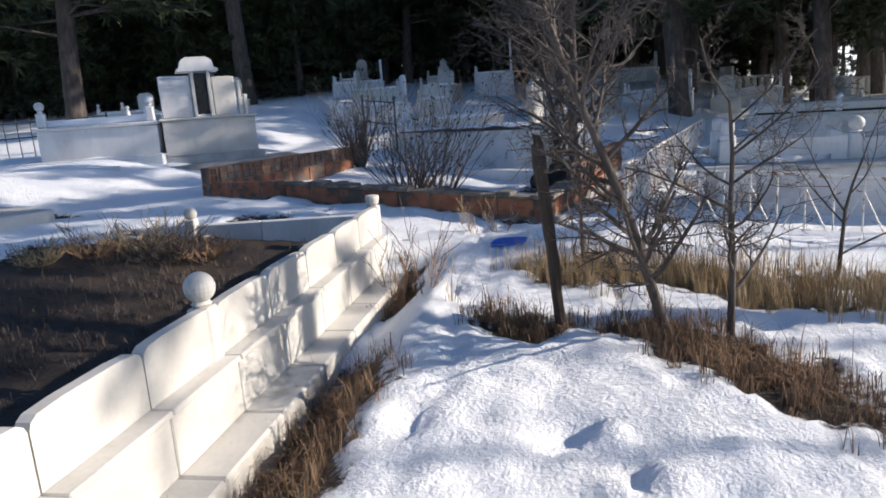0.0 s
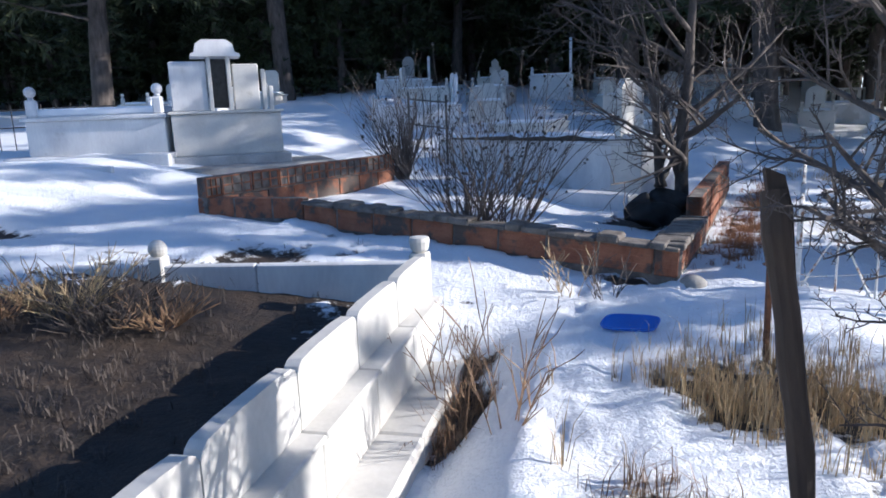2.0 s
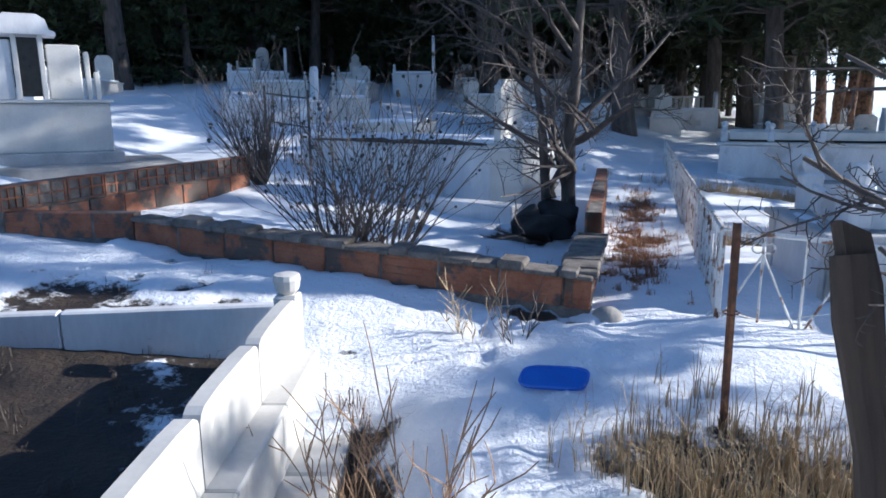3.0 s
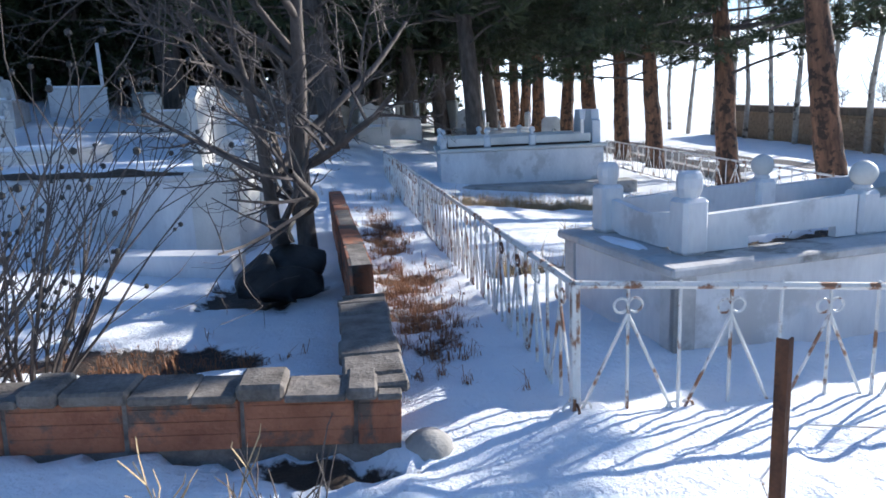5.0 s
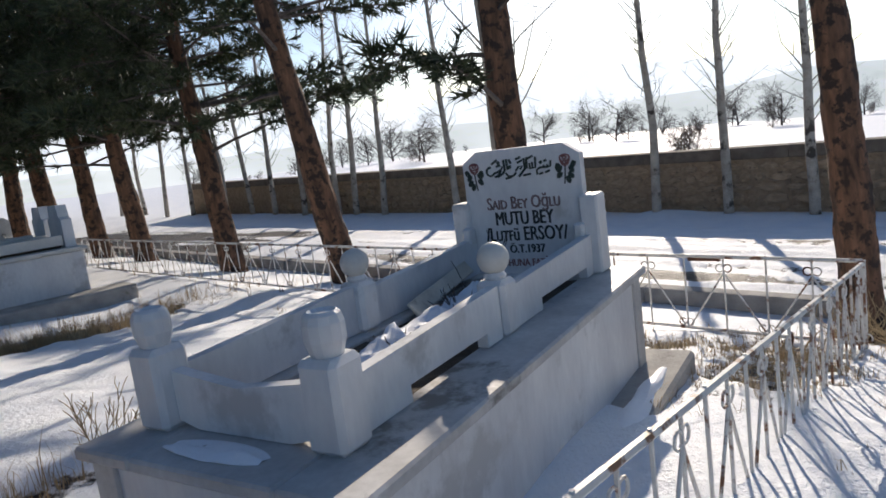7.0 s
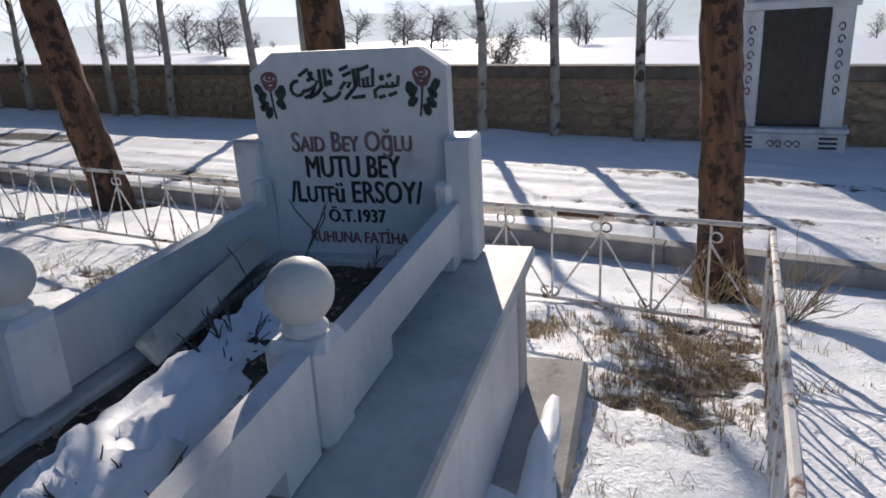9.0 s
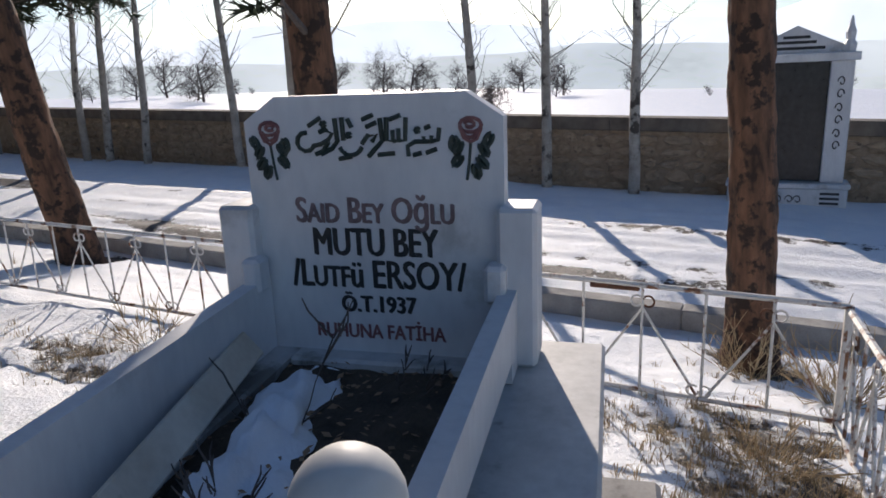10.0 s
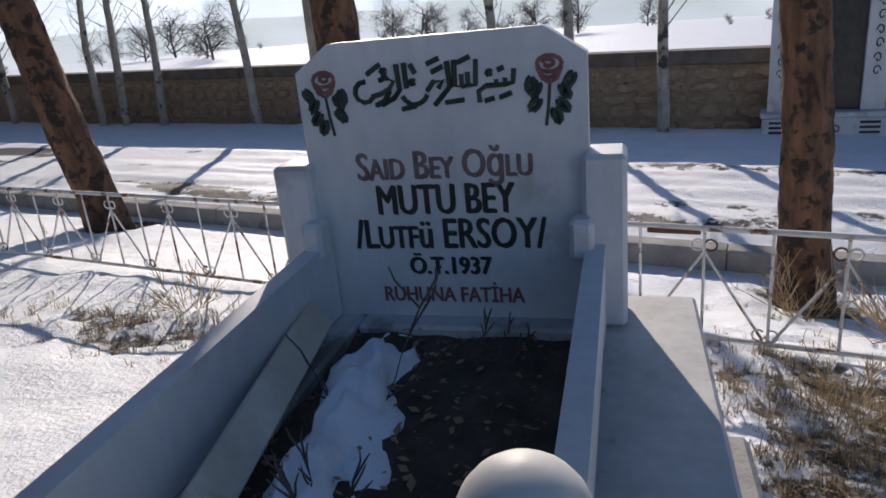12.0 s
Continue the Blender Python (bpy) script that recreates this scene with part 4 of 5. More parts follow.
# ---- brick plot walls ----
def brick_mesh(L=0.385, H=0.19, D=0.13, holes=False):
    b = Build()
    if not holes:
        b.box((0, 0, 0), (L, D, H), 0.006)
        for i in range(3):
            z = 0.035 + i * 0.05
            b.box((0.01, -0.004, z), (L - 0.01, 0.002, z + 0.028), 0.002)
    else:
        g = 0.016
        for i in range(4):
            x = i * (L - g) / 3
            b.box((x, 0, 0), (x + g, D, H), 0.002)
        for i in range(3):
            z = i * (H - g) / 2
            b.box((0.001, 0.001, z), (L - 0.001, D - 0.001, z + g), 0.002)
        b.box((0.002, D * 0.6, 0.002), (L - 0.002, D * 0.6 + 0.01, H - 0.002), 0.001)
    return b.mesh("brick", BRICK)


BRICK_A, BRICK_B = brick_mesh(), brick_mesh(holes=True)


def brick_wall(name, p0, p1, z0, courses, label, cap=True, hollow_top=False, cap_w=0.20, rise=0.0):
    p0, p1 = Vector((*p0, 0)), Vector((*p1, 0))
    w = (p1 - p0).length
    t = thing(name, frame_at((p0.x, p0.y, z0), p1 - p0) @ Matrix.Rotation(-math.atan2(rise, w), 4, "Y"), label, "brick wall", "walls of the brick plot")
    H = 0.205
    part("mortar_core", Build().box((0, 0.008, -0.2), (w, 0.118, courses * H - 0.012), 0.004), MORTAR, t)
    for c in range(courses):
        x = -0.19 * (c % 2)
        while x < w - 0.05:
            me = BRICK_B if hollow_top and c == courses - 1 else BRICK_A
            ob = new("brick", me)
            ob.parent = t
            L = min(0.385, w - x)
            x0 = max(x, 0.0)
            ob.matrix_local = Matrix.Translation((x0, 0.012 * (random.random() - 0.5), c * H + 0.006 * random.random())) @ Matrix.Diagonal(((L - (x0 - x)) / 0.385, 1, 1, 1))
            x += 0.40
    if cap:
        b, x = Build(), 0.0
        while x < w:
            e = min(w, x + 0.07 + 0.16 * random.random())
            b.box((x, -0.03 - 0.02 * random.random(), courses * H - 0.015), (e, cap_w * 0.75 + 0.03 * random.random(), courses * H + 0.005 + 0.045 * random.random()), 0.016)
            x = e
        part("mortar_cap", b, MORTAR, t, "rough grey mortar cap")
    return t


BW = "low red hollow-brick plot wall with a crumbling mortar cap in snow"
brick_wall("brick_wall", (-2.05, 7.45), (1.17, 6.50), 0.29, 1, BW, rise=-0.19)
brick_wall("brick_wall", (1.17, 6.52), (1.46, 7.74), 0.10, 1, BW, True, False, 0.24)
brick_wall("brick_wall", (1.46, 7.76), (2.2, 11.4), 0.10, 2, "two-course red hollow-brick plot wall beside a tree", False, True)
brick_wall("brick_wall", (-3.18, 7.50), (-2.07, 7.50), 0.335, 1, "red hollow-brick wall corner with broken top course", False)
brick_wall("brick_wall", (-2.3, 10.6), (-3.18, 7.52), 0.33, 2, "two-course red hollow-brick wall with open cells on top", False, True)


# ---- trees ----
def branchy(seed, height, r0, levels=4, spread=0.75, limbs=(4, 3, 3, 3), base_fork=0.35, up=0.25, twig_r=0.0022, reach=(0.48, 0.75), start=(0, 0, 1), room=None, wander=0.16):
    """Trunk, limbs and twigs of a bare tree, as three meshes' builds."""
    rng = random.Random(seed)
    builds = [Build(), [], Build()]

    def grow(p, d, length, r, lev):
        n = 5 if lev < 2 else 4
        pts, radii = [p], [r]
        for i in range(n):
            d = (d + Vector((rng.uniform(-1, 1), rng.uniform(-1, 1), rng.uniform(-0.7, 0.9))) * (wander if lev == 0 else 0.16 + 0.05 * lev) + Vector((0, 0, up * 0.12))).normalized()
            pts.append(pts[-1] + d * length / n)
            radii.append(max(twig_r * 0.7, r * (1 - 0.62 * (i + 1) / n)))
        if room and lev and not all((q.x > room[0] and q.y < room[1]) or (q.x > room[0] - 0.3 and q.y < -0.3) for q in pts):
            return
        b = builds[0] if lev == 0 else builds[2] if lev > 1 else Build()
        b.tube(pts, radii, 8 if lev == 0 else 5 if lev == 1 else 3, cap=False)
        if lev == 1:
            builds[1].append(b)
        if lev + 1 >= levels:
            return
        for k in range(limbs[lev]):
            f = (base_fork if lev == 0 else 0.22) + (1 - (base_fork if lev == 0 else 0.22)) * (k + rng.random()) / limbs[lev]
            i = min(n - 1, int(f * n))
            q = pts[i].lerp(pts[i + 1], f * n - i)
            a = rng.uniform(0, 2 * math.pi)
            side = d.orthogonal()
            side = (Matrix.Rotation(a, 3, d) @ side).normalized()
            nd = (d * (1 - spread * 0.55) + side * spread).normalized()
            grow(q, nd, length * rng.uniform(*reach), max(twig_r, radii[i] * 0.58), lev + 1)
    grow(Vector((0, 0, -0.05)), Vector(start).normalized(), height, r0, 0)
    return builds


def bare_tree(name, at, builds, label, category, lean=(0, 0, 0), scale=1.0, bark=None, group=""):
    bark = bark or BARK_DARK
    t = thing(name, Matrix.Translation((at[0], at[1], ground_z(at[0], at[1]) - 0.02 if len(at) < 3 else at[2])) @ pose(0, 0, 0, *lean) @ Matrix.Scale(scale, 4), label, category, group)
    part("trunk", builds[0], bark, t, "", True)
    for limb in builds[1]:
        part("limb", limb, bark, t, "", True)
    if builds[2].v:
        tagged(part("twig_mass", builds[2], bark, t), kind="stuff")
    return t


bare_tree("small_tree", (1.96, 3.68), branchy(3, 2.1, 0.036, 5, 0.85, (26, 11, 6, 4), 0.16, twig_r=0.0015, reach=(0.22, 0.42), start=(-0.27, -0.2, 1), room=(-1.0, 0.5), wander=0.08), "young leafless tree with tangled grey twigs beside the path", "tree", (0, 0, 0))
bare_tree("small_tree", (2.28, 3.66), branchy(11, 1.45, 0.024, 5, 0.85, (12, 7, 5, 4), 0.25, twig_r=0.0014, reach=(0.26, 0.5), start=(0, -0.1, 1), room=(-1.1, 0.5), wander=0.09), "slender leafless sapling with spreading grey twigs", "tree", (0, 0, 0))
bare_tree("small_tree", (3.2, 4.8), branchy(15, 1.0, 0.018, 4, 0.8, (5, 4, 3), 0.25), "thin leafless sapling standing in dry grass", "tree", (0, 5, 40))
bare_tree("plot_tree", (1.45, 9.45), branchy(21, 2.6, 0.085, 5, 0.75, (10, 6, 5, 4), 0.14, reach=(0.4, 0.62)), "many-stemmed leafless tree leaning over a brick wall", "tree", (3, 4, 0))
bare_tree("plot_tree", (1.30, 9.5), branchy(22, 2.0, 0.06, 5, 0.85, (8, 5, 5, 3), 0.15, reach=(0.38, 0.6)), "many-stemmed leafless tree leaning over a brick wall", "tree", (-4, -24, 0))


def bush(at, seed, h, n, label, spread=0.5, bark=None, buds=False, z=None):
    rng = random.Random(seed)
    z = ground_z(*at) if z is None else z
    t = thing("bush", Matrix.Translation((at[0], at[1], z - 0.02)), label, "bush")
    stems, tw, bd = Build(), Build(), Build()
    for i in range(n):
        a, s = rng.uniform(0, 6.28), rng.uniform(0.2, 1.0) * spread
        p = Vector((0.06 * math.cos(a), 0.06 * math.sin(a), 0))
        d = Vector((math.cos(a) * s, math.sin(a) * s, 1)).normalized()
        L = h * rng.uniform(0.6, 1.05)
        pts = [p]
        for k in range(5):
            d = (d + Vector((rng.uniform(-1, 1), rng.uniform(-1, 1), rng.uniform(-0.6, 0.6))) * 0.16).normalized()
            pts.append(pts[-1] + d * L / 5)
        stems.tube(pts, [0.007 * h, 0.006 * h, 0.005 * h, 0.004 * h, 0.003, 0.002], 4, cap=False)
        for k in range(5):
            q = pts[rng.randint(1, 5)]
            dd = (d + Vector((rng.uniform(-1, 1), rng.uniform(-1, 1), rng.uniform(-0.3, 0.8))) * 0.8).normalized()
            e = q + dd * L * rng.uniform(0.15, 0.4)
            e2 = e + (dd + Vector((rng.uniform(-1, 1), rng.uniform(-1, 1), 0.2)) * 0.5).normalized() * L * 0.15
            tw.tube([q, e, e2], [0.003, 0.0025, 0.0015], 3, cap=False)
            if buds and rng.random() < 0.7:
                bd.ball(e2, rng.uniform(0.008, 0.015), 6)
    tagged(part("stem_mass", stems, bark or REED, t), kind="stuff")
    tagged(part("twig_mass", tw, bark or REED, t), kind="stuff")
    if buds:
        tagged(part("berry_mass", bd, DARK_IRON, t, "dark dried berries"), kind="stuff")
    return t


bush((-0.15, 7.45), 1, 1.3, 26, "leafless rose bush with dried berries in the brick plot", 0.75, BARK_DARK, True)
bush((-0.6, 7.85), 2, 1.25, 28, "leafless rose bush with dried berries in the brick plot", 0.8, BARK_DARK, True)
bush((-0.4, 7.3), 12, 1.15, 20, "leafless rose bush with dried berries in the brick plot", 0.8, BARK_DARK, True)
bush((-2.1, 10.7), 3, 1.2, 80, "dark tangled shrub against a brick wall", 0.55, BARK_DARK)
bush((-1.5, 12.9), 4, 1.0, 26, "dense twiggy shrub by black railings", 0.6, BARK_DARK)
for wx, wy, wh, sd, wb in ((-2.3, 4.85, 0.36, 5, GRASS), (-1.95, 4.75, 0.30, 6, BARK_DARK), (-2.55, 4.6, 0.28, 20, REED), (-2.1, 5.0, 0.34, 22, BARK_DARK), (-1.75, 4.95, 0.24, 23, REED), (-2.75, 4.25, 0.2, 24, GRASS)):
    bush((wx, wy), sd, wh, 46, "low tangled dead weed heap in the grave plot", 2.0, wb)
bush((0.32, 4.35), 7, 0.52, 8, "reddish dry weed stalks by the path", 0.45, REED)
bush((-0.02, 4.85), 8, 0.5, 10, "reddish dry weed stalks by the path", 0.4, REED)
bush((0.46, 6.2), 9, 0.4, 7, "pale dry weed stalks poking out of snow", 0.6, GRASS)
bush((0.70, 6.1), 10, 0.35, 9, "dark dry weed at the foot of the brick wall", 0.9, BARK_DARK)
bush((6.1, 5.75), 13, 0.22, 14, "low twiggy dead bush at the corner of the fence", 1.9, GRASS)
bush((7.4, 4.9), 14, 0.45, 40, "straw-coloured dead brush outside the fence corner", 1.4, GRASS)
bush((8.2, 5.2), 16, 0.4, 24, "straw-coloured dead brush at a pine's foot", 1.3, GRASS)
bush((6.6, 7.2), 17, 0.35, 20, "low straw-coloured weed by the iron fence", 1.2, GRASS)
bush((3.6, 9.0), 18, 0.3, 12, "thin straw-coloured weed in the snow", 1.0, GRASS)
bush((7.4, 9.3), 19, 0.3, 20, "low straw-coloured weed by the iron fence", 1.2, GRASS)


for along, across, hh, nn, sd in ((2.2, 0.80, 0.34, 2, 71), (1.75, 0.70, 0.14, 6, 72), (1.1, 0.55, 0.13, 6, 73), (2.45, 0.5, 0.10, 5, 74), (0.75, 0.5, 0.10, 6, 75)):
    q = T @ Vector((along, across, 0))
    bush((q.x, q.y), sd, hh, nn, "thin dry weed stalks growing in the grave soil", 0.6, BARK_DARK, False, TZ - 0.03)


# stump posts and iron stakes
t = thing("timber_post", Matrix.Translation((1.33, 3.66, -0.17)) @ pose(0, 0, 0, -12, -6.3, 0), "dark weathered split timber post leaning in the snow", "post")
b = Build()
rng = random.Random(4)
pts, rad = [], []
for i in range(12):
    pts.append((0.006 * rng.uniform(-1, 1), 0.006 * rng.uniform(-1, 1), -0.2 + 1.42 * i / 11))
    rad.append(0.036 + 0.005 * rng.uniform(-1, 1) + (0.005 if i > 8 else 0))
b.tube(pts, rad, 9)
part("shaft", b, WOOD, t)
part("split_top", Build().prism([(-0.01, 1.05), (0.036, 0.98), (0.046, 1.16), (0.034, 1.26), (-0.018, 1.29)], "y", -0.022, 0.024), WOOD, t)
t = thing("iron_stake", Matrix.Translation((1.47, 5.14, -0.1)) @ pose(0, 0, 0, 0, -1, 20), "thin rusty angle-iron stake with wire stuck in snow", "stake")
part("angle", Build().prism([(-0.011, -0.011), (0.011, -0.011), (0.011, -0.007), (-0.007, -0.007), (-0.007, 0.011), (-0.011, 0.011)], "z", -0.2, 0.97), RUST, t)
part("wire", Build().tube([(0.0, 0.0, 0.62), (0.3, 0.15, 0.50), (0.7, 0.2, 0.47), (1.2, 0.1, 0.30)], 0.003, 4), IRON, t)
part("tie", Build().tube([(x, y, 0.62) for x, y in arc(0, 0, 0.03, 0, 330)], 0.004, 4), RUST, t)

t = thing("plastic_lid", Matrix.Translation((0.84, 5.52, ground_z(0.84, 5.52) + 0.012)) @ pose(0, 0, 0, 7, -4, -16) @ Matrix.Scale(0.64, 4), "blue plastic tub lid half sunk in snow", "lid")
prof = [(0.24 * abs(math.cos(a)) ** 0.5 * (1 if math.cos(a) > 0 else -1), 0.15 * abs(math.sin(a)) ** 0.5 * (1 if math.sin(a) > 0 else -1)) for a in [i * math.pi / 16 for i in range(32)]]
part("lid_plate", Build().prism(prof, "z", -0.01, 0.012), BLUE, t)
part("lid_rim", Build().tube([(x, y, 0.012) for x, y in prof + prof[:1]], 0.010, 6), BLUE, t)

# dark uneven mass at the foot of the plot tree
t = thing("sack", Matrix.Translation((1.16, 8.95, 0.12)), "dark bulging lump at the foot of the tree", "sack")
b = Build()
b.ball((0, 0, 0.06), 0.25, 24, 0.62).ball((0.12, 0.10, 0.16), 0.16, 18, 0.8).ball((-0.13, 0.02, 0.12), 0.15, 18, 0.7)
b.v = [tuple(Vector(v) + Vector((0.16 * nz(v[0], v[2], 5, 1), 0.16 * nz(v[1], v[2], 5, 4), 0.12 * nz(v[0], v[1], 6, 2)))) for v in b.v]
part("bag", b, RUBBER, t, "", True)
part("neck", Build().lathe([(0.07, 0.33), (0.045, 0.40), (0.09, 0.47), (0.06, 0.48)], (0.03, 0.02, 0), 10), RUBBER, t, "", True)
t = thing("rock", Matrix.Translation((1.27, 6.50, 0.05)), "dark rounded stone at the brick corner", "rock")
part("stone", Build().ball((0, 0, 0), 0.10, 12, 0.8), CONCRETE, t, "", True)


# ---- pines, poplars ----
def pine_builds(seed, height, crown0, reach, clumps, blades, blade, wide, low=0, fine=False):
    rng = random.Random(seed)
    trunk, limbs, needles = Build(), Build(), Build()
    pts, rad, off = [], [], Vector((0, 0, 0))
    n = 14
    for i in range(n + 1):
        z = height * i / n
        off += Vector((rng.uniform(-1, 1), rng.uniform(-1, 1), 0)) * 0.035
        pts.append(Vector((off.x, off.y, z - 0.3)))
        f = i / n
        rad.append((0.20 * (1 - f) ** 0.8 + 0.015) * (1.25 if i == 0 else 1.0) * (1 + 0.05 * rng.uniform(-1, 1)))
    if fine:
        # fissured bark
        m, k = 190, 36
        vs, fs = [], []
        for i in range(m + 1):
            f = min(i / m * n, n - 0.001)
            c, r = pts[int(f)].lerp(pts[int(f) + 1], f - int(f)), rad[int(f)] + (rad[int(f) + 1] - rad[int(f)]) * (f - int(f))
            for j in range(k):
                a = 2 * math.pi * j / k
                g = noise.noise((math.cos(a) * 5 + seed, math.sin(a) * 5, c.z * 1.6)) * 0.05 + abs(noise.noise((math.cos(a) * 9, math.sin(a) * 9 + seed, c.z * 3.2))) * 0.16 + 0.05 * noise.noise((math.cos(a) * 17, math.sin(a) * 17, c.z * 14 + seed))
                vs.append(c + Vector((math.cos(a), math.sin(a), 0)) * r * (0.96 + g))
        for i in range(m):
            for j in range(k):
                fs.append([i * k + j, i * k + (j + 1) % k, (i + 1) * k + (j + 1) % k, (i + 1) * k + j])
        trunk.put(vs, fs)
    else:
        trunk.tube(pts, rad, 12)
    z = crown0 - low
    while z < height - 0.3:
        f = (z - crown0) / (height - crown0)
        f = max(f, 0.0)
        for k in range(rng.randint(3, 5) if z > crown0 else 1):
            a = rng.uniform(0, 6.283)
            L = reach * (1 - f) ** 0.7 * rng.uniform(0.6, 1.1) + 0.3
            i = min(n - 1, int(z / height * n))
            p = pts[i].lerp(pts[i + 1], z / height * n - i) + Vector((0, 0, 0.3))
            d = Vector((math.cos(a), math.sin(a), rng.uniform(-0.05, 0.35)))
            lp = [p]
            for q in range(5):
                d = (d + Vector((rng.uniform(-1, 1), rng.uniform(-1, 1), rng.uniform(-1.0, 0.6))) * 0.14).normalized()
                lp.append(lp[-1] + d * L / 5)
            limbs.tube(lp, [0.035 * (1 - 0.8 * f), 0.028 * (1 - 0.8 * f), 0.02, 0.014, 0.009, 0.005], 5, cap=False)
            for c in range(int(clumps * L / reach) + 3):
                u = rng.uniform(0.3, 1.0) * 5
                i2 = min(4, int(u))
                base = lp[i2].lerp(lp[i2 + 1], u - i2)
                out = (d + Vector((rng.uniform(-1, 1), rng.uniform(-1, 1), rng.uniform(-0.6, 0.7))) * 0.9).normalized()
                tip = base + out * rng.uniform(0.1, 0.42)
                limbs.tube([base, tip], [0.006, 0.003], 3, cap=False)
                vs, fs = [], []
                for q in range(blades):
                    o = base.lerp(tip, rng.uniform(0.35, 1.0))
                    e = (out * 0.8 + Vector((rng.uniform(-1, 1), rng.uniform(-1, 1), rng.uniform(-0.7, 1)))).normalized()
                    w = e.cross(Vector((rng.uniform(-1, 1), rng.uniform(-1, 1), rng.uniform(-1, 1)))).normalized() * wide
                    m = len(vs)
                    vs += [o - w, o + w, o + e * blade * rng.uniform(0.7, 1.2)]
                    fs.append([m, m + 1, m + 2])
                needles.put(vs, fs)
        z += rng.uniform(0.22, 0.40) * (1.0 if z > crown0 else 1.6)
    return trunk, limbs, needles


def pine_proto(builds, label, bark=BARK):
    t = thing("pine_tree", Matrix(), label, "pine tree", "roadside and forest pines")
    part("trunk", builds[0], bark, t, "cracked reddish-brown bark" if bark is BARK else "bark toned darker to stand for shade", True)
    tagged(part("limb_mass", builds[1], BARK_DARK, t), kind="stuff")
    tagged(part("crown", builds[2], NEEDLE, t, "dark green pine needles"), kind="stuff")
    return t


def plant(proto, x, y, turn, scale, lean=(0, 0), z=None):
    m = Matrix.Translation((x, y, (level(x, y) if z is None else z))) @ Matrix.Rotation(radians(lean[0]), 4, "X") @ Matrix.Rotation(radians(lean[1]), 4, "Y") @ Matrix.Rotation(radians(turn), 4, "Z") @ Matrix.Scale(scale, 4)
    ob = copy_thing(proto, m)
    ob.matrix_basis = m
    return ob


PL = "tall pine with cracked reddish bark and dark crown beside the road"
near_pines = [pine_proto(pine_builds(31, 12.0, 6.4, 2.8, 40, 16, 0.17, 0.012, 0.4, True), PL), pine_proto(pine_builds(37, 11.0, 5.3, 2.6, 46, 16, 0.17, 0.014, 3.0, True), PL),
              pine_proto(pine_builds(33, 10.5, 3.6, 3.0, 46, 16, 0.17, 0.014, 0.6, True), PL), pine_proto(pine_builds(35, 10.0, 2.6, 3.2, 40, 16, 0.21, 0.014, 0.4, True), PL)]
FL = "tall dark pine in the snowy cemetery wood"
# trunks in the wood take a darker bark that stands in for its shade
far_pines = [pine_proto(pine_builds(41, 9.5, 1.9, 2.7, 12, 9, 0.32, 0.036), FL, BARK_DARK), pine_proto(pine_builds(43, 11.0, 2.4, 2.9, 12, 9, 0.32, 0.036), FL, BARK_DARK)]
young = pine_proto(pine_builds(47, 5.0, 0.35, 1.7, 10, 9, 0.30, 0.04), "young bushy dark pine at the back of the wood", BARK_DARK)
ROW = [(0, 6.7, 7.43, (-3.2, 2)), (1, 6.75, 11.36, (0, 0)), (2, 6.7, 15.02, (-6, -4)), (3, 6.7, 18.7, (-4, -3)), (3, 6.7, 22.75, (-3, -3)), (3, 6.6, 25.2, (-3, -2))]
for k, s, l, lean in ROW:
    p = rp(s, l)
    plant(near_pines[k], p.x, p.y, 57 * l, 0.9 if k == 0 else 1.12, lean)
rng = random.Random(9)
for l in (28.3, 32.0, 35.5, 39.0, 43.0, 47.0, -1.5, -6.0, -11.0):
    p = rp(6.6 + rng.uniform(-0.3, 0.3), l)
    plant(near_pines[3] if l > 0 else far_pines[int(l) % 2], p.x, p.y, rng.uniform(0, 360), rng.uniform(1.3, 1.55) if l > 0 else 1.0, (rng.uniform(-4, 4), rng.uniform(-4, 4)))
# inner pines between the graves and the wood behind
spots = [(4.6, 21.6), (8.8, 21.8), (5.4, 27.3), (9.6, 29.3), (1.2, 30.0), (-15.5, 21.0), (-11.0, 25.0), (3.2, 36.0), (7.5, 34.0), (12.0, 31.5), (13.5, 36.0), (-19.0, 17.0)]
for x in range(-42, 22, 4):
    for y in (30, 34, 38, 42, 47, 52, 58, 65):
        sx, sy = x + rng.uniform(-1.6, 1.6), y + rng.uniform(-1.8, 1.8) + max(0, (abs(x + 4) - 8) * -0.25)
        if sl(sx, sy)[0] < 5.5 and not (-6 < sx < 3 and sy < 31):
            spots.append((sx, sy))
for x, y in spots:
    plant(far_pines[rng.randint(0, 1)], x, y, rng.uniform(0, 360), rng.uniform(1.2, 1.75), (rng.uniform(-4, 4), rng.uniform(-4, 4)))
for i in range(150):
    x, y = -50 + 68 * (i % 50) / 50 + rng.uniform(-1, 1), (42, 52, 62)[i // 50] + rng.uniform(-3, 5) - max(0, -20 - (-50 + 68 * (i % 50) / 50)) * 0.5
    if sl(x, y)[0] < 4.0:
        plant(young, x, y, rng.uniform(0, 360), rng.uniform(0.8, 1.3))
for i in range(60):
    x = -34 + 0.62 * i + rng.uniform(-0.5, 0.5)
    y = 27 + 0.14 * abs(i - 30) * (1 if i > 30 else -0.4) + rng.uniform(-2.0, 3.5) + (6 if -8 < x < 4 else 0)
    if sl(x, y)[0] < 1.0:
        plant(young, x, y, rng.uniform(0, 360), rng.uniform(0.75, 1.25))
for proto in near_pines + far_pines + [young]:
    p = rp(6.6 + 0.3 * near_pines.count(proto), -16.0 - 5 * (near_pines + far_pines + [young]).index(proto))
    proto.matrix_world = Matrix.Translation((p.x, p.y, level(p.x, p.y)))


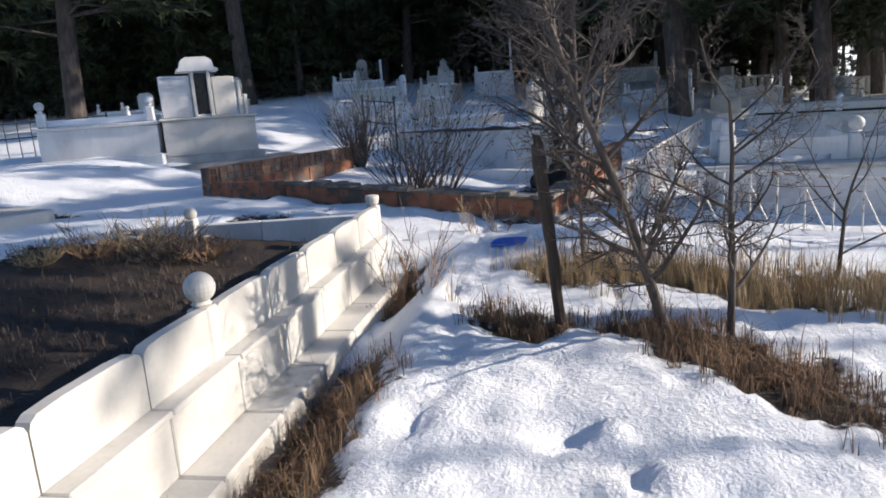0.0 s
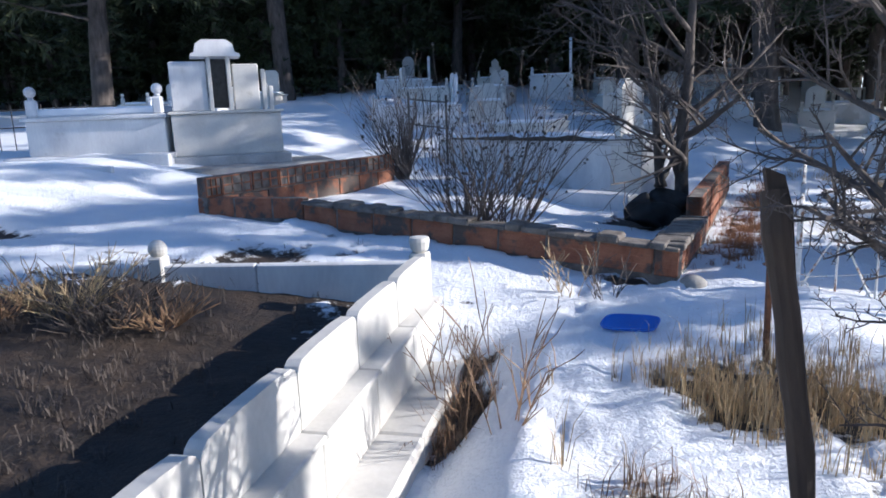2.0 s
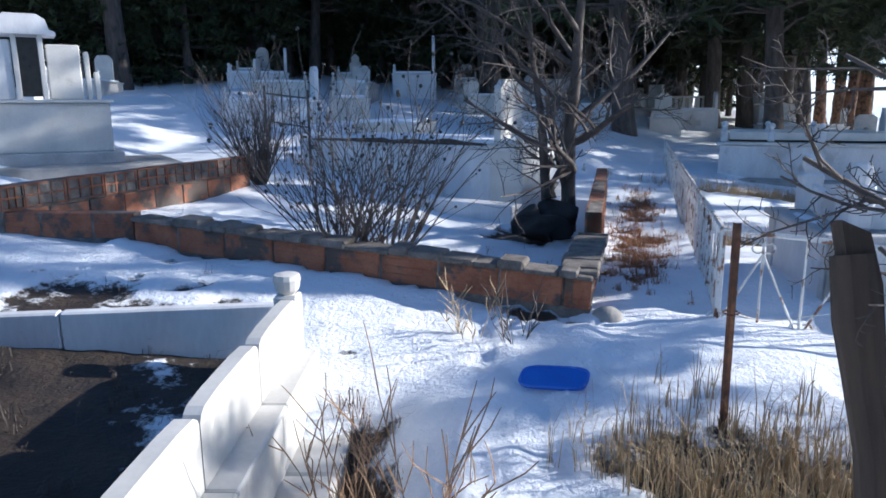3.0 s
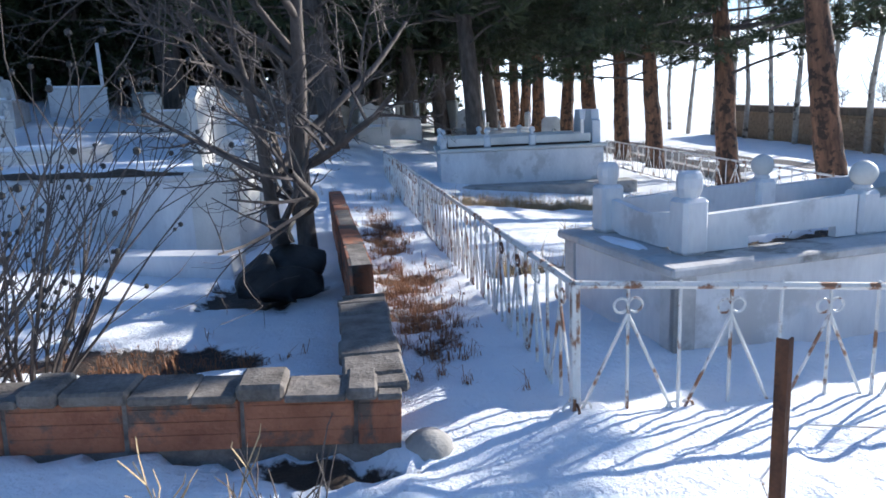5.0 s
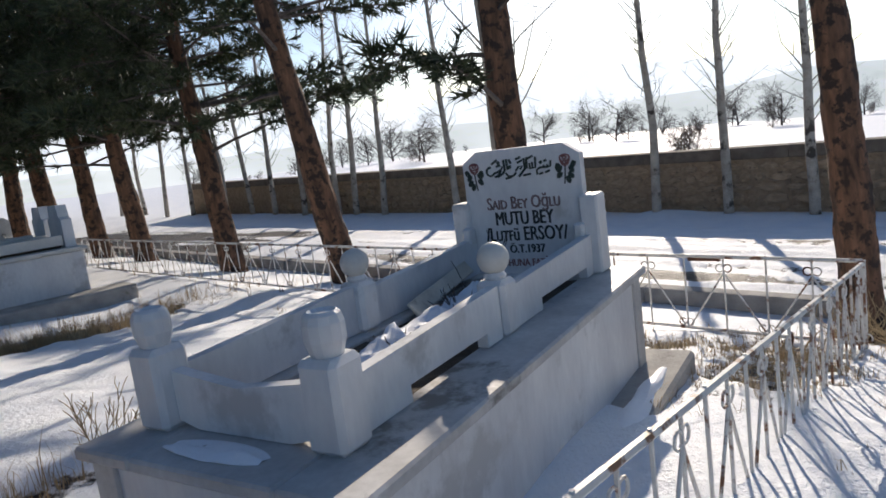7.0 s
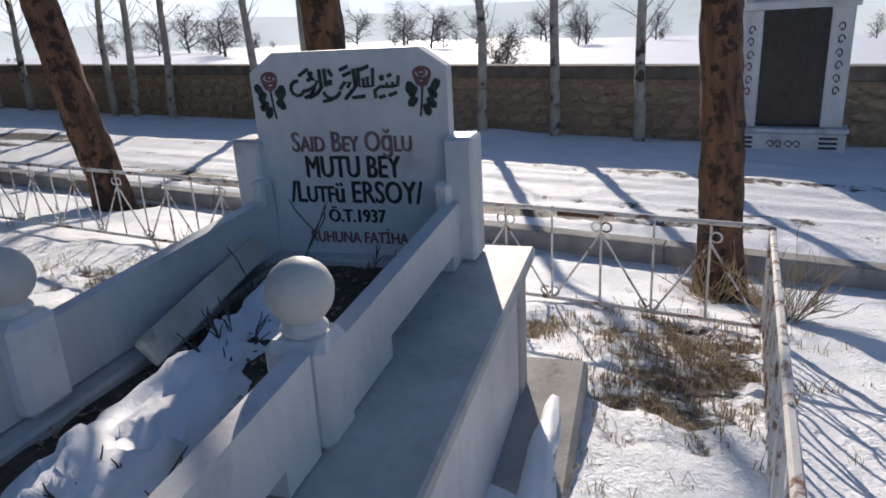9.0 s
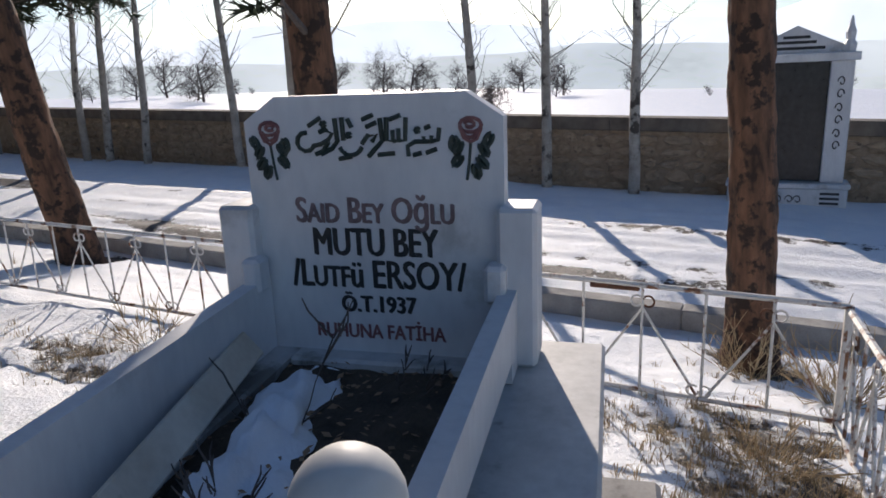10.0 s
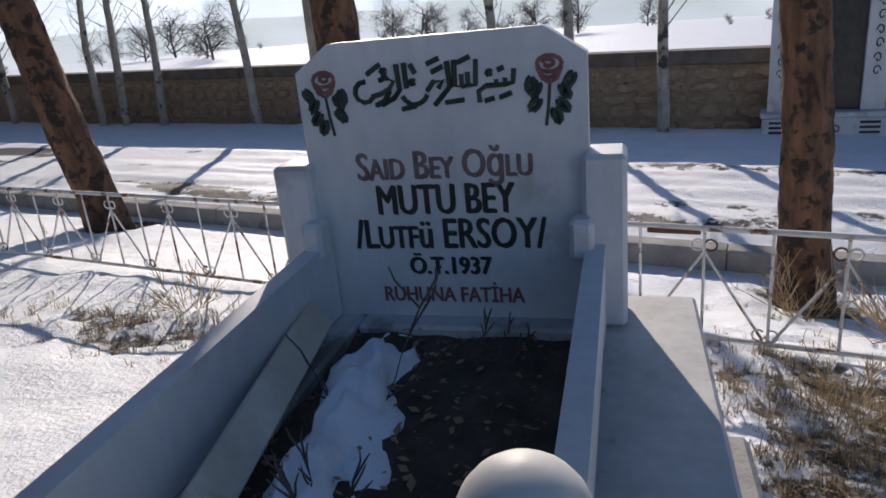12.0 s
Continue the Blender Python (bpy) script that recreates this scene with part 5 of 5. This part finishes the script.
def poplar(seed, height):
    rng = random.Random(seed)
    trunk, limbs = Build(), Build()
    pts, rad, o = [], [], Vector((0, 0, -0.2))
    for i in range(12):
        pts.append(o.copy())
        rad.append(0.095 * (1 - i / 13) + 0.01)
        o += Vector((rng.uniform(-1, 1) * 0.05, rng.uniform(-1, 1) * 0.05, height / 11))
    trunk.tube(pts, rad, 9)
    for i in range(3, 12):
        for k in range(7):
            p = pts[i] + Vector((0, 0, rng.uniform(-0.3, 0.3)))
            a = rng.uniform(0, 6.28)
            d = Vector((math.cos(a) * 0.6, math.sin(a) * 0.6, rng.uniform(0.3, 0.9)))
            L = rng.uniform(0.5, 1.5)
            q = p + d * L * 0.5
            e = q + (d + Vector((rng.uniform(-1, 1), rng.uniform(-1, 1), 0.3)) * 0.5) * L * 0.5
            limbs.tube([p, q, e], [0.013, 0.008, 0.003], 4, cap=False)
            for w in range(3):
                g = q.lerp(e, rng.random())
                limbs.tube([g, g + Vector((rng.uniform(-1, 1), rng.uniform(-1, 1), rng.uniform(-0.5, 0.8))) * 0.35], [0.004, 0.002], 3, cap=False)
    t = thing("poplar", Matrix(), "slender leafless poplar with pale spotted bark by the wall", "poplar", "poplars along the wall")
    part("trunk", trunk, BARK_WHITE, t, "pale spotted bark", True)
    tagged(part("limb_mass", limbs, BARK_WHITE, t), kind="stuff")
    return t


pops = [poplar(51, 8.0), poplar(52, 8.5)]
for i, l in enumerate((9.44, 11.03, 12.47, 18.2, 21.15, 22.3, 23.4, 25.1, 26.8, 28.5, 30.0, 31.2, 33.0, 35.0, 37.5, 40.0, 43.0)):
    p = rp(13.3 + 0.12 * math.sin(i * 2.3), l)
    ob = pops[i % 2] if i < 2 else None
    m = Matrix.Translation((p.x, p.y, level(p.x, p.y))) @ pose(0, 0, 0, 2.0 * math.sin(i), -3.0 * math.cos(i * 1.7) if l > 15 else 0.5, 50 * i)
    if ob:
        ob.matrix_world = m
    else:
        copy_thing(pops[i % 2], m)
p = rp(7.1, 11.75)
copy_thing(pops[0], Matrix.Translation((p.x, p.y, level(p.x, p.y))) @ pose(0, 0, 0, 1, 6, 30) @ Matrix.Scale(1.35, 4)).matrix_basis = Matrix.Translation((p.x, p.y, level(p.x, p.y))) @ pose(0, 0, 0, 1, 6, 30) @ Matrix.Scale(1.3, 4)


# ---- roadside memorial against the wall ----
def roadside_memorial():
    c = rp(13.45, 7.1, -0.95)
    t = thing("memorial", Matrix.Translation(c) @ Matrix.Rotation(math.atan2(PX, -PY), 4, "Z") @ Matrix.Diagonal((0.87, 1, 1.07, 1)), "white marble memorial with a black panel and spired pillars", "memorial")
    # x runs along the road, y towards the road
    part("base", Build().box((-1.0, -0.1, -0.2), (0.95, 0.42, 0.35), 0.02), MARBLE_CLEAN, t)
    part("base_cap", Build().box((-1.03, -0.12, 0.35), (0.98, 0.45, 0.42), 0.015), MARBLE_CLEAN, t)
    for x in (-0.92, 0.52):
        part("pillar", Build().box((x, 0.0, 0.42), (x + 0.36, 0.30, 2.12), 0.012), MARBLE_CLEAN, t)
        part("spire", Build().lathe([(0.10, 2.24), (0.11, 2.34), (0.07, 2.40), (0.085, 2.50), (0.05, 2.58), (0.015, 2.72)], (x + (0.10 if x < 0 else 0.26), 0.15, 0), 8), MARBLE_CLEAN, t)
    part("panel", Build().box((-0.56, 0.08, 0.42), (0.52, 0.16, 2.12), 0.006), BLACK_STONE, t, "black granite panel")
    part("lintel", Build().box((-0.99, -0.02, 2.12), (0.95, 0.34, 2.24), 0.012), MARBLE_CLEAN, t)
    part("pediment", Build().prism([(-0.78, 2.24), (0.74, 2.24), (0.70, 2.34), (0.0, 2.62), (-0.74, 2.34)], "y", 0.05, 0.22), MARBLE_CLEAN, t)
    for i, (w, z) in enumerate(((0.42, 2.44), (0.62, 2.37), (0.9, 2.29))):
        part("inscription", Build().box((-w / 2, 0.218, z), (w / 2, 0.226, z + 0.04), 0.002), BLACK_PAINT, t)
    for x, sg in ((-0.74, 1), (0.70, -1)):
        for k in range(3):
            zc = 0.95 + 0.36 * k
            for dz in (0, 0.17):
                pts = [(x + sg * 0.06 * math.cos(a) * (1 - a / 9) * (1 if dz else -1), 0.303, zc + dz + 0.08 * math.sin(a) * (1 - a / 9)) for a in [i * 0.6 for i in range(11)]]
                part("scroll_carving", Build().tube(pts, 0.011, 4), BLACK_PAINT, t)
    for x in (-0.72, 0.68):
        for z in (0.12, 0.19, 0.26):
            part("inscription", Build().box((x - 0.15, 0.418, z), (x + 0.15, 0.425, z + 0.035), 0.002), BLACK_PAINT, t)
    for sg in (-1, 1):
        for k in range(2):
            pts = [(sg * (0.09 + 0.13 * k) + 0.07 * math.cos(a) * (1 - a / 9), 0.422, 0.18 + 0.07 * math.sin(a) * (1 - a / 9)) for a in [i * 0.6 for i in range(11)]]
            part("scroll_carving", Build().tube(pts, 0.010, 4), BLACK_PAINT, t)
    return t


roadside_memorial()


# ---- grass ----
def grass(name, spots, label, material, blade=0.22, seed=1, droop=0.5):
    rng = random.Random(seed)
    vs, fs = [], []
    for cx, cy, rx, ry, turn, count in spots:
        ct, st = math.cos(radians(turn)), math.sin(radians(turn))
        for i in range(count):
            # tufts
            u, w = rx * rng.gauss(0, 0.62), ry * rng.gauss(0, 0.75)
            x, y = cx + u * ct - w * st, cy + u * st + w * ct
            if snow_at(x, y) > rng.uniform(0.45, 1.0 if material is GRASS else 0.8):
                continue
            z = ground_z(x, y) - 0.01
            for k in range(rng.randint(4, 13)):
                a2, ln = rng.uniform(0, 6.283), blade * rng.choice((0.35, 0.5, 0.7, 0.9, 1.25)) * rng.uniform(0.7, 1.15)
                d = Vector((math.cos(a2), math.sin(a2), 0)) * rng.uniform(0.1, droop + 0.3)
                o = Vector((x + rng.uniform(-0.03, 0.03), y + rng.uniform(-0.03, 0.03), z))
                m = o + (d * 0.4 + Vector((0, 0, 1))) * ln * 0.55
                e = m + (d * 1.3 + Vector((0, 0, 1 - droop * rng.uniform(0.3, 1.6)))) * ln * 0.5
                w2 = Vector((-math.sin(a2), math.cos(a2), 0)) * rng.uniform(0.0012, 0.0028)
                q = len(vs)
                vs += [o - w2, o + w2, m + w2 * 0.8, m - w2 * 0.8, e]
                fs += [[q, q + 1, q + 2, q + 3], [q + 3, q + 2, q + 4]]
    b = Build()
    b.v, b.f = [tuple(v) for v in vs], fs
    return tagged(part(name, b, material), label, "grass", kind="stuff")


grass("dry_grass", [(2.4, 4.65, 1.2, 0.32, -18, 520), (4.2, 4.4, 1.6, 0.45, -12, 520), (1.3, 4.85, 0.45, 0.24, 0, 150), (0.74, 4.1, 0.10, 0.08, 0, 18), (1.5, 5.45, 0.3, 0.15, -10, 22)], "tufts of tall straw-coloured dry grass in snow", GRASS, 0.26, 1)
grass("dry_grass", [(0.0, 4.9, 0.5, 0.10, 88, 100), (0.2, 4.45, 0.12, 0.12, 0, 20), (0.14, 2.25, 1.05, 0.24, 89, 420), (1.11, 3.75, 0.38, 0.2, -20, 170), (2.3, 3.25, 0.85, 0.3, -56, 380), (1.85, 3.75, 0.36, 0.2, 0, 120)],
      "brown matted dry grass at the path's edge", REED, 0.20, 2, 0.9)
grass("dry_grass", [(6.1, 13.6, 2.4, 0.40, -14, 900), (3.0, 8.9, 0.4, 0.15, 0, 40), (9.6, 15.5, 2.0, 0.4, 72, 160)], "golden dry grass strip before the long tomb", GRASS, 0.24, 3)
grass("dry_grass", [(1.9, 8.4, 1.7, 0.26, 77, 700), (2.6, 11.2, 1.6, 0.26, 77, 600), (0.2, 8.0, 0.8, 0.2, -20, 90)], "rusty brown dead leaves and grass between wall and fence", LEAF, 0.12, 4, 1.1)
grass("dry_grass", [(6.0, 5.85, 1.0, 0.45, -14, 520), (6.55, 7.1, 1.4, 0.3, 74, 420), (7.1, 9.6, 1.3, 0.3, 74, 300), (8.3, 5.0, 0.5, 0.4, 0, 80), (4.4, 5.55, 1.2, 0.08, -14, 60)], "straw-coloured matted grass along the iron fence", GRASS, 0.10, 5, 1.2)
grass("dead_grass", [(-1.7, 3.5, 2.0, 0.8, 86, 460), (-2.6, 4.6, 0.6, 0.3, 0, 90)], "flattened dark dead grass in the grave plot", BARK_DARK, 0.12, 6, 1.2)


# ---- road ruts, far field, hills ----
def field_bush(x, y, h, seed):
    bt = branchy(seed, h * 1.25, 0.045 * h, 4, 0.9, (11, 9, 7), 0.06, twig_r=0.007, reach=(0.4, 0.7))
    return bare_tree("field_tree", (x, y, level(x, y)), bt, "small leafless tree in the snowy field", "tree", (0, 0, seed * 40))


for x, y, h, sd in ((58, 34, 2.6, 61), (62, 36.5, 2.0, 62), (66, 18, 2.4, 63), (70, 21, 1.8, 64), (30, 8.5, 1.1, 65), (32, 9.0, 1.0, 66), (75, 15, 1.6, 67), (64, 5, 1.4, 68), (72, 45, 3.0, 69)):
    field_bush(x, y, h, sd)
field_trees = [o for o in bpy.data.objects if o.name.startswith("field_tree") and not o.parent]
rng = random.Random(88)
for i in range(34):
    a, r, k = radians(-22 + 66 * i / 33 + rng.uniform(-2.2, 2.2)), rng.uniform(62, 90), rng.choice((0.35, 0.45, 0.6, 0.8, 1.0)) * rng.uniform(0.85, 1.1)
    x, y = 3.6 + r * math.cos(a), 6.8 + r * math.sin(a)
    m = Matrix.Translation((x, y, level(x, y))) @ Matrix.Rotation(rng.uniform(0, 6.28), 4, "Z") @ Matrix.Scale(k, 4)
    copy_thing(field_trees[i % 9], m).matrix_basis = m


def hills(name, dist, base, rise, c1, c2, glow, seed, label):
    """A far ridge; its winter haze is put into pale colour and glow."""
    vs, fs, n = [], [], 160
    for i in range(n + 1):
        a = radians(-75 + 200 * i / n)
        h = rise * (0.7 + 0.5 * noise.noise((i * 0.045, seed, 0)) + 0.15 * noise.noise((i * 0.2, seed, 3)))
        for k, f in enumerate((0.0, 0.5, 1.0)):
            r = dist * (1 + 0.25 * f)
            vs.append((r * math.cos(a), r * math.sin(a), base + (h - base) * f))
    for i in range(n):
        for k in range(2):
            fs.append([i * 3 + k, i * 3 + k + 1, (i + 1) * 3 + k + 1, (i + 1) * 3 + k])
    b = Build()
    b.put(vs, fs)
    m = mat(name + "_painted_haze", c1, c2, 0.02, 1.0, 0.0, 0.12)
    # the ridge colour also drives emission, to imitate haze in front of it
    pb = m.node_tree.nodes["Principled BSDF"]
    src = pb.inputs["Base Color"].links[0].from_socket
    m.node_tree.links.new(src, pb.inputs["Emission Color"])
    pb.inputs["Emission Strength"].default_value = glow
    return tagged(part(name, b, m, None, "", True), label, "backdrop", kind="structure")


hills("backdrop_near", 330, -14, 16, (0.50, 0.52, 0.47), (0.72, 0.735, 0.68), 0.70, 1.0, "wooded winter slope across the valley with painted haze")
hills("backdrop_far", 900, -20, 120, (0.80, 0.80, 0.75), (0.90, 0.90, 0.85), 0.95, 5.0, "snow hills beyond the valley, paled with painted haze")


# ---- stones of the boundary wall ----
def stone_mesh(seed):
    rng = random.Random(seed)
    k = 7
    ring = [(0.5 * math.cos(2 * math.pi * i / k) * rng.uniform(0.8, 1.05), 0.5 * math.sin(2 * math.pi * i / k) * rng.uniform(0.8, 1.05)) for i in range(k)]
    b = Build()
    vs = [(-0.06, u, v) for u, v in ring] + [(0.035, u * 0.97, v * 0.97) for u, v in ring] + [(0.06 * rng.uniform(0.7, 1.3), u * 0.7, v * 0.7) for u, v in ring]
    fs = []
    for a in (0, k):
        fs += [[a + i, a + (i + 1) % k, a + k + (i + 1) % k, a + k + i] for i in range(k)]
    fs.append([2 * k + i for i in range(k)])
    vs = [(-x, y, z) for x, y, z in vs]
    b.put(vs, [f[::-1] for f in fs])
    return b.mesh("stone", STONE)


STONES = [stone_mesh(i) for i in range(8)]
wall_ob = bpy.data.objects["boundary_wall"]
rng = random.Random(77)
turn_road = Matrix(((PX, -PY, 0, 0), (PY, PX, 0, 0), (0, 0, 1, 0), (0, 0, 0, 1)))
z, count = -0.95, 0
while z < 0.16:
    hgt = rng.uniform(0.17, 0.26)
    l = 3.0 + rng.uniform(0, 0.3)
    while l < 27.0 and count < 300:
        w = rng.uniform(0.24, 0.62)
        dz = 0.024 * (l - 9.0)
        ob = new("stone", STONES[rng.randint(0, 7)])
        ob.parent = wall_ob
        ob.matrix_local = turn_road @ Matrix.Translation((13.898, l + w / 2, z + dz + hgt / 2)) @ pose(0, 0, 0, rng.uniform(-8, 8), 0, 0) @ Matrix.Diagonal((1.0, w * 1.02, hgt * 1.05, 1))
        l += w + 0.015
        count += 1
    z += hgt + 0.012
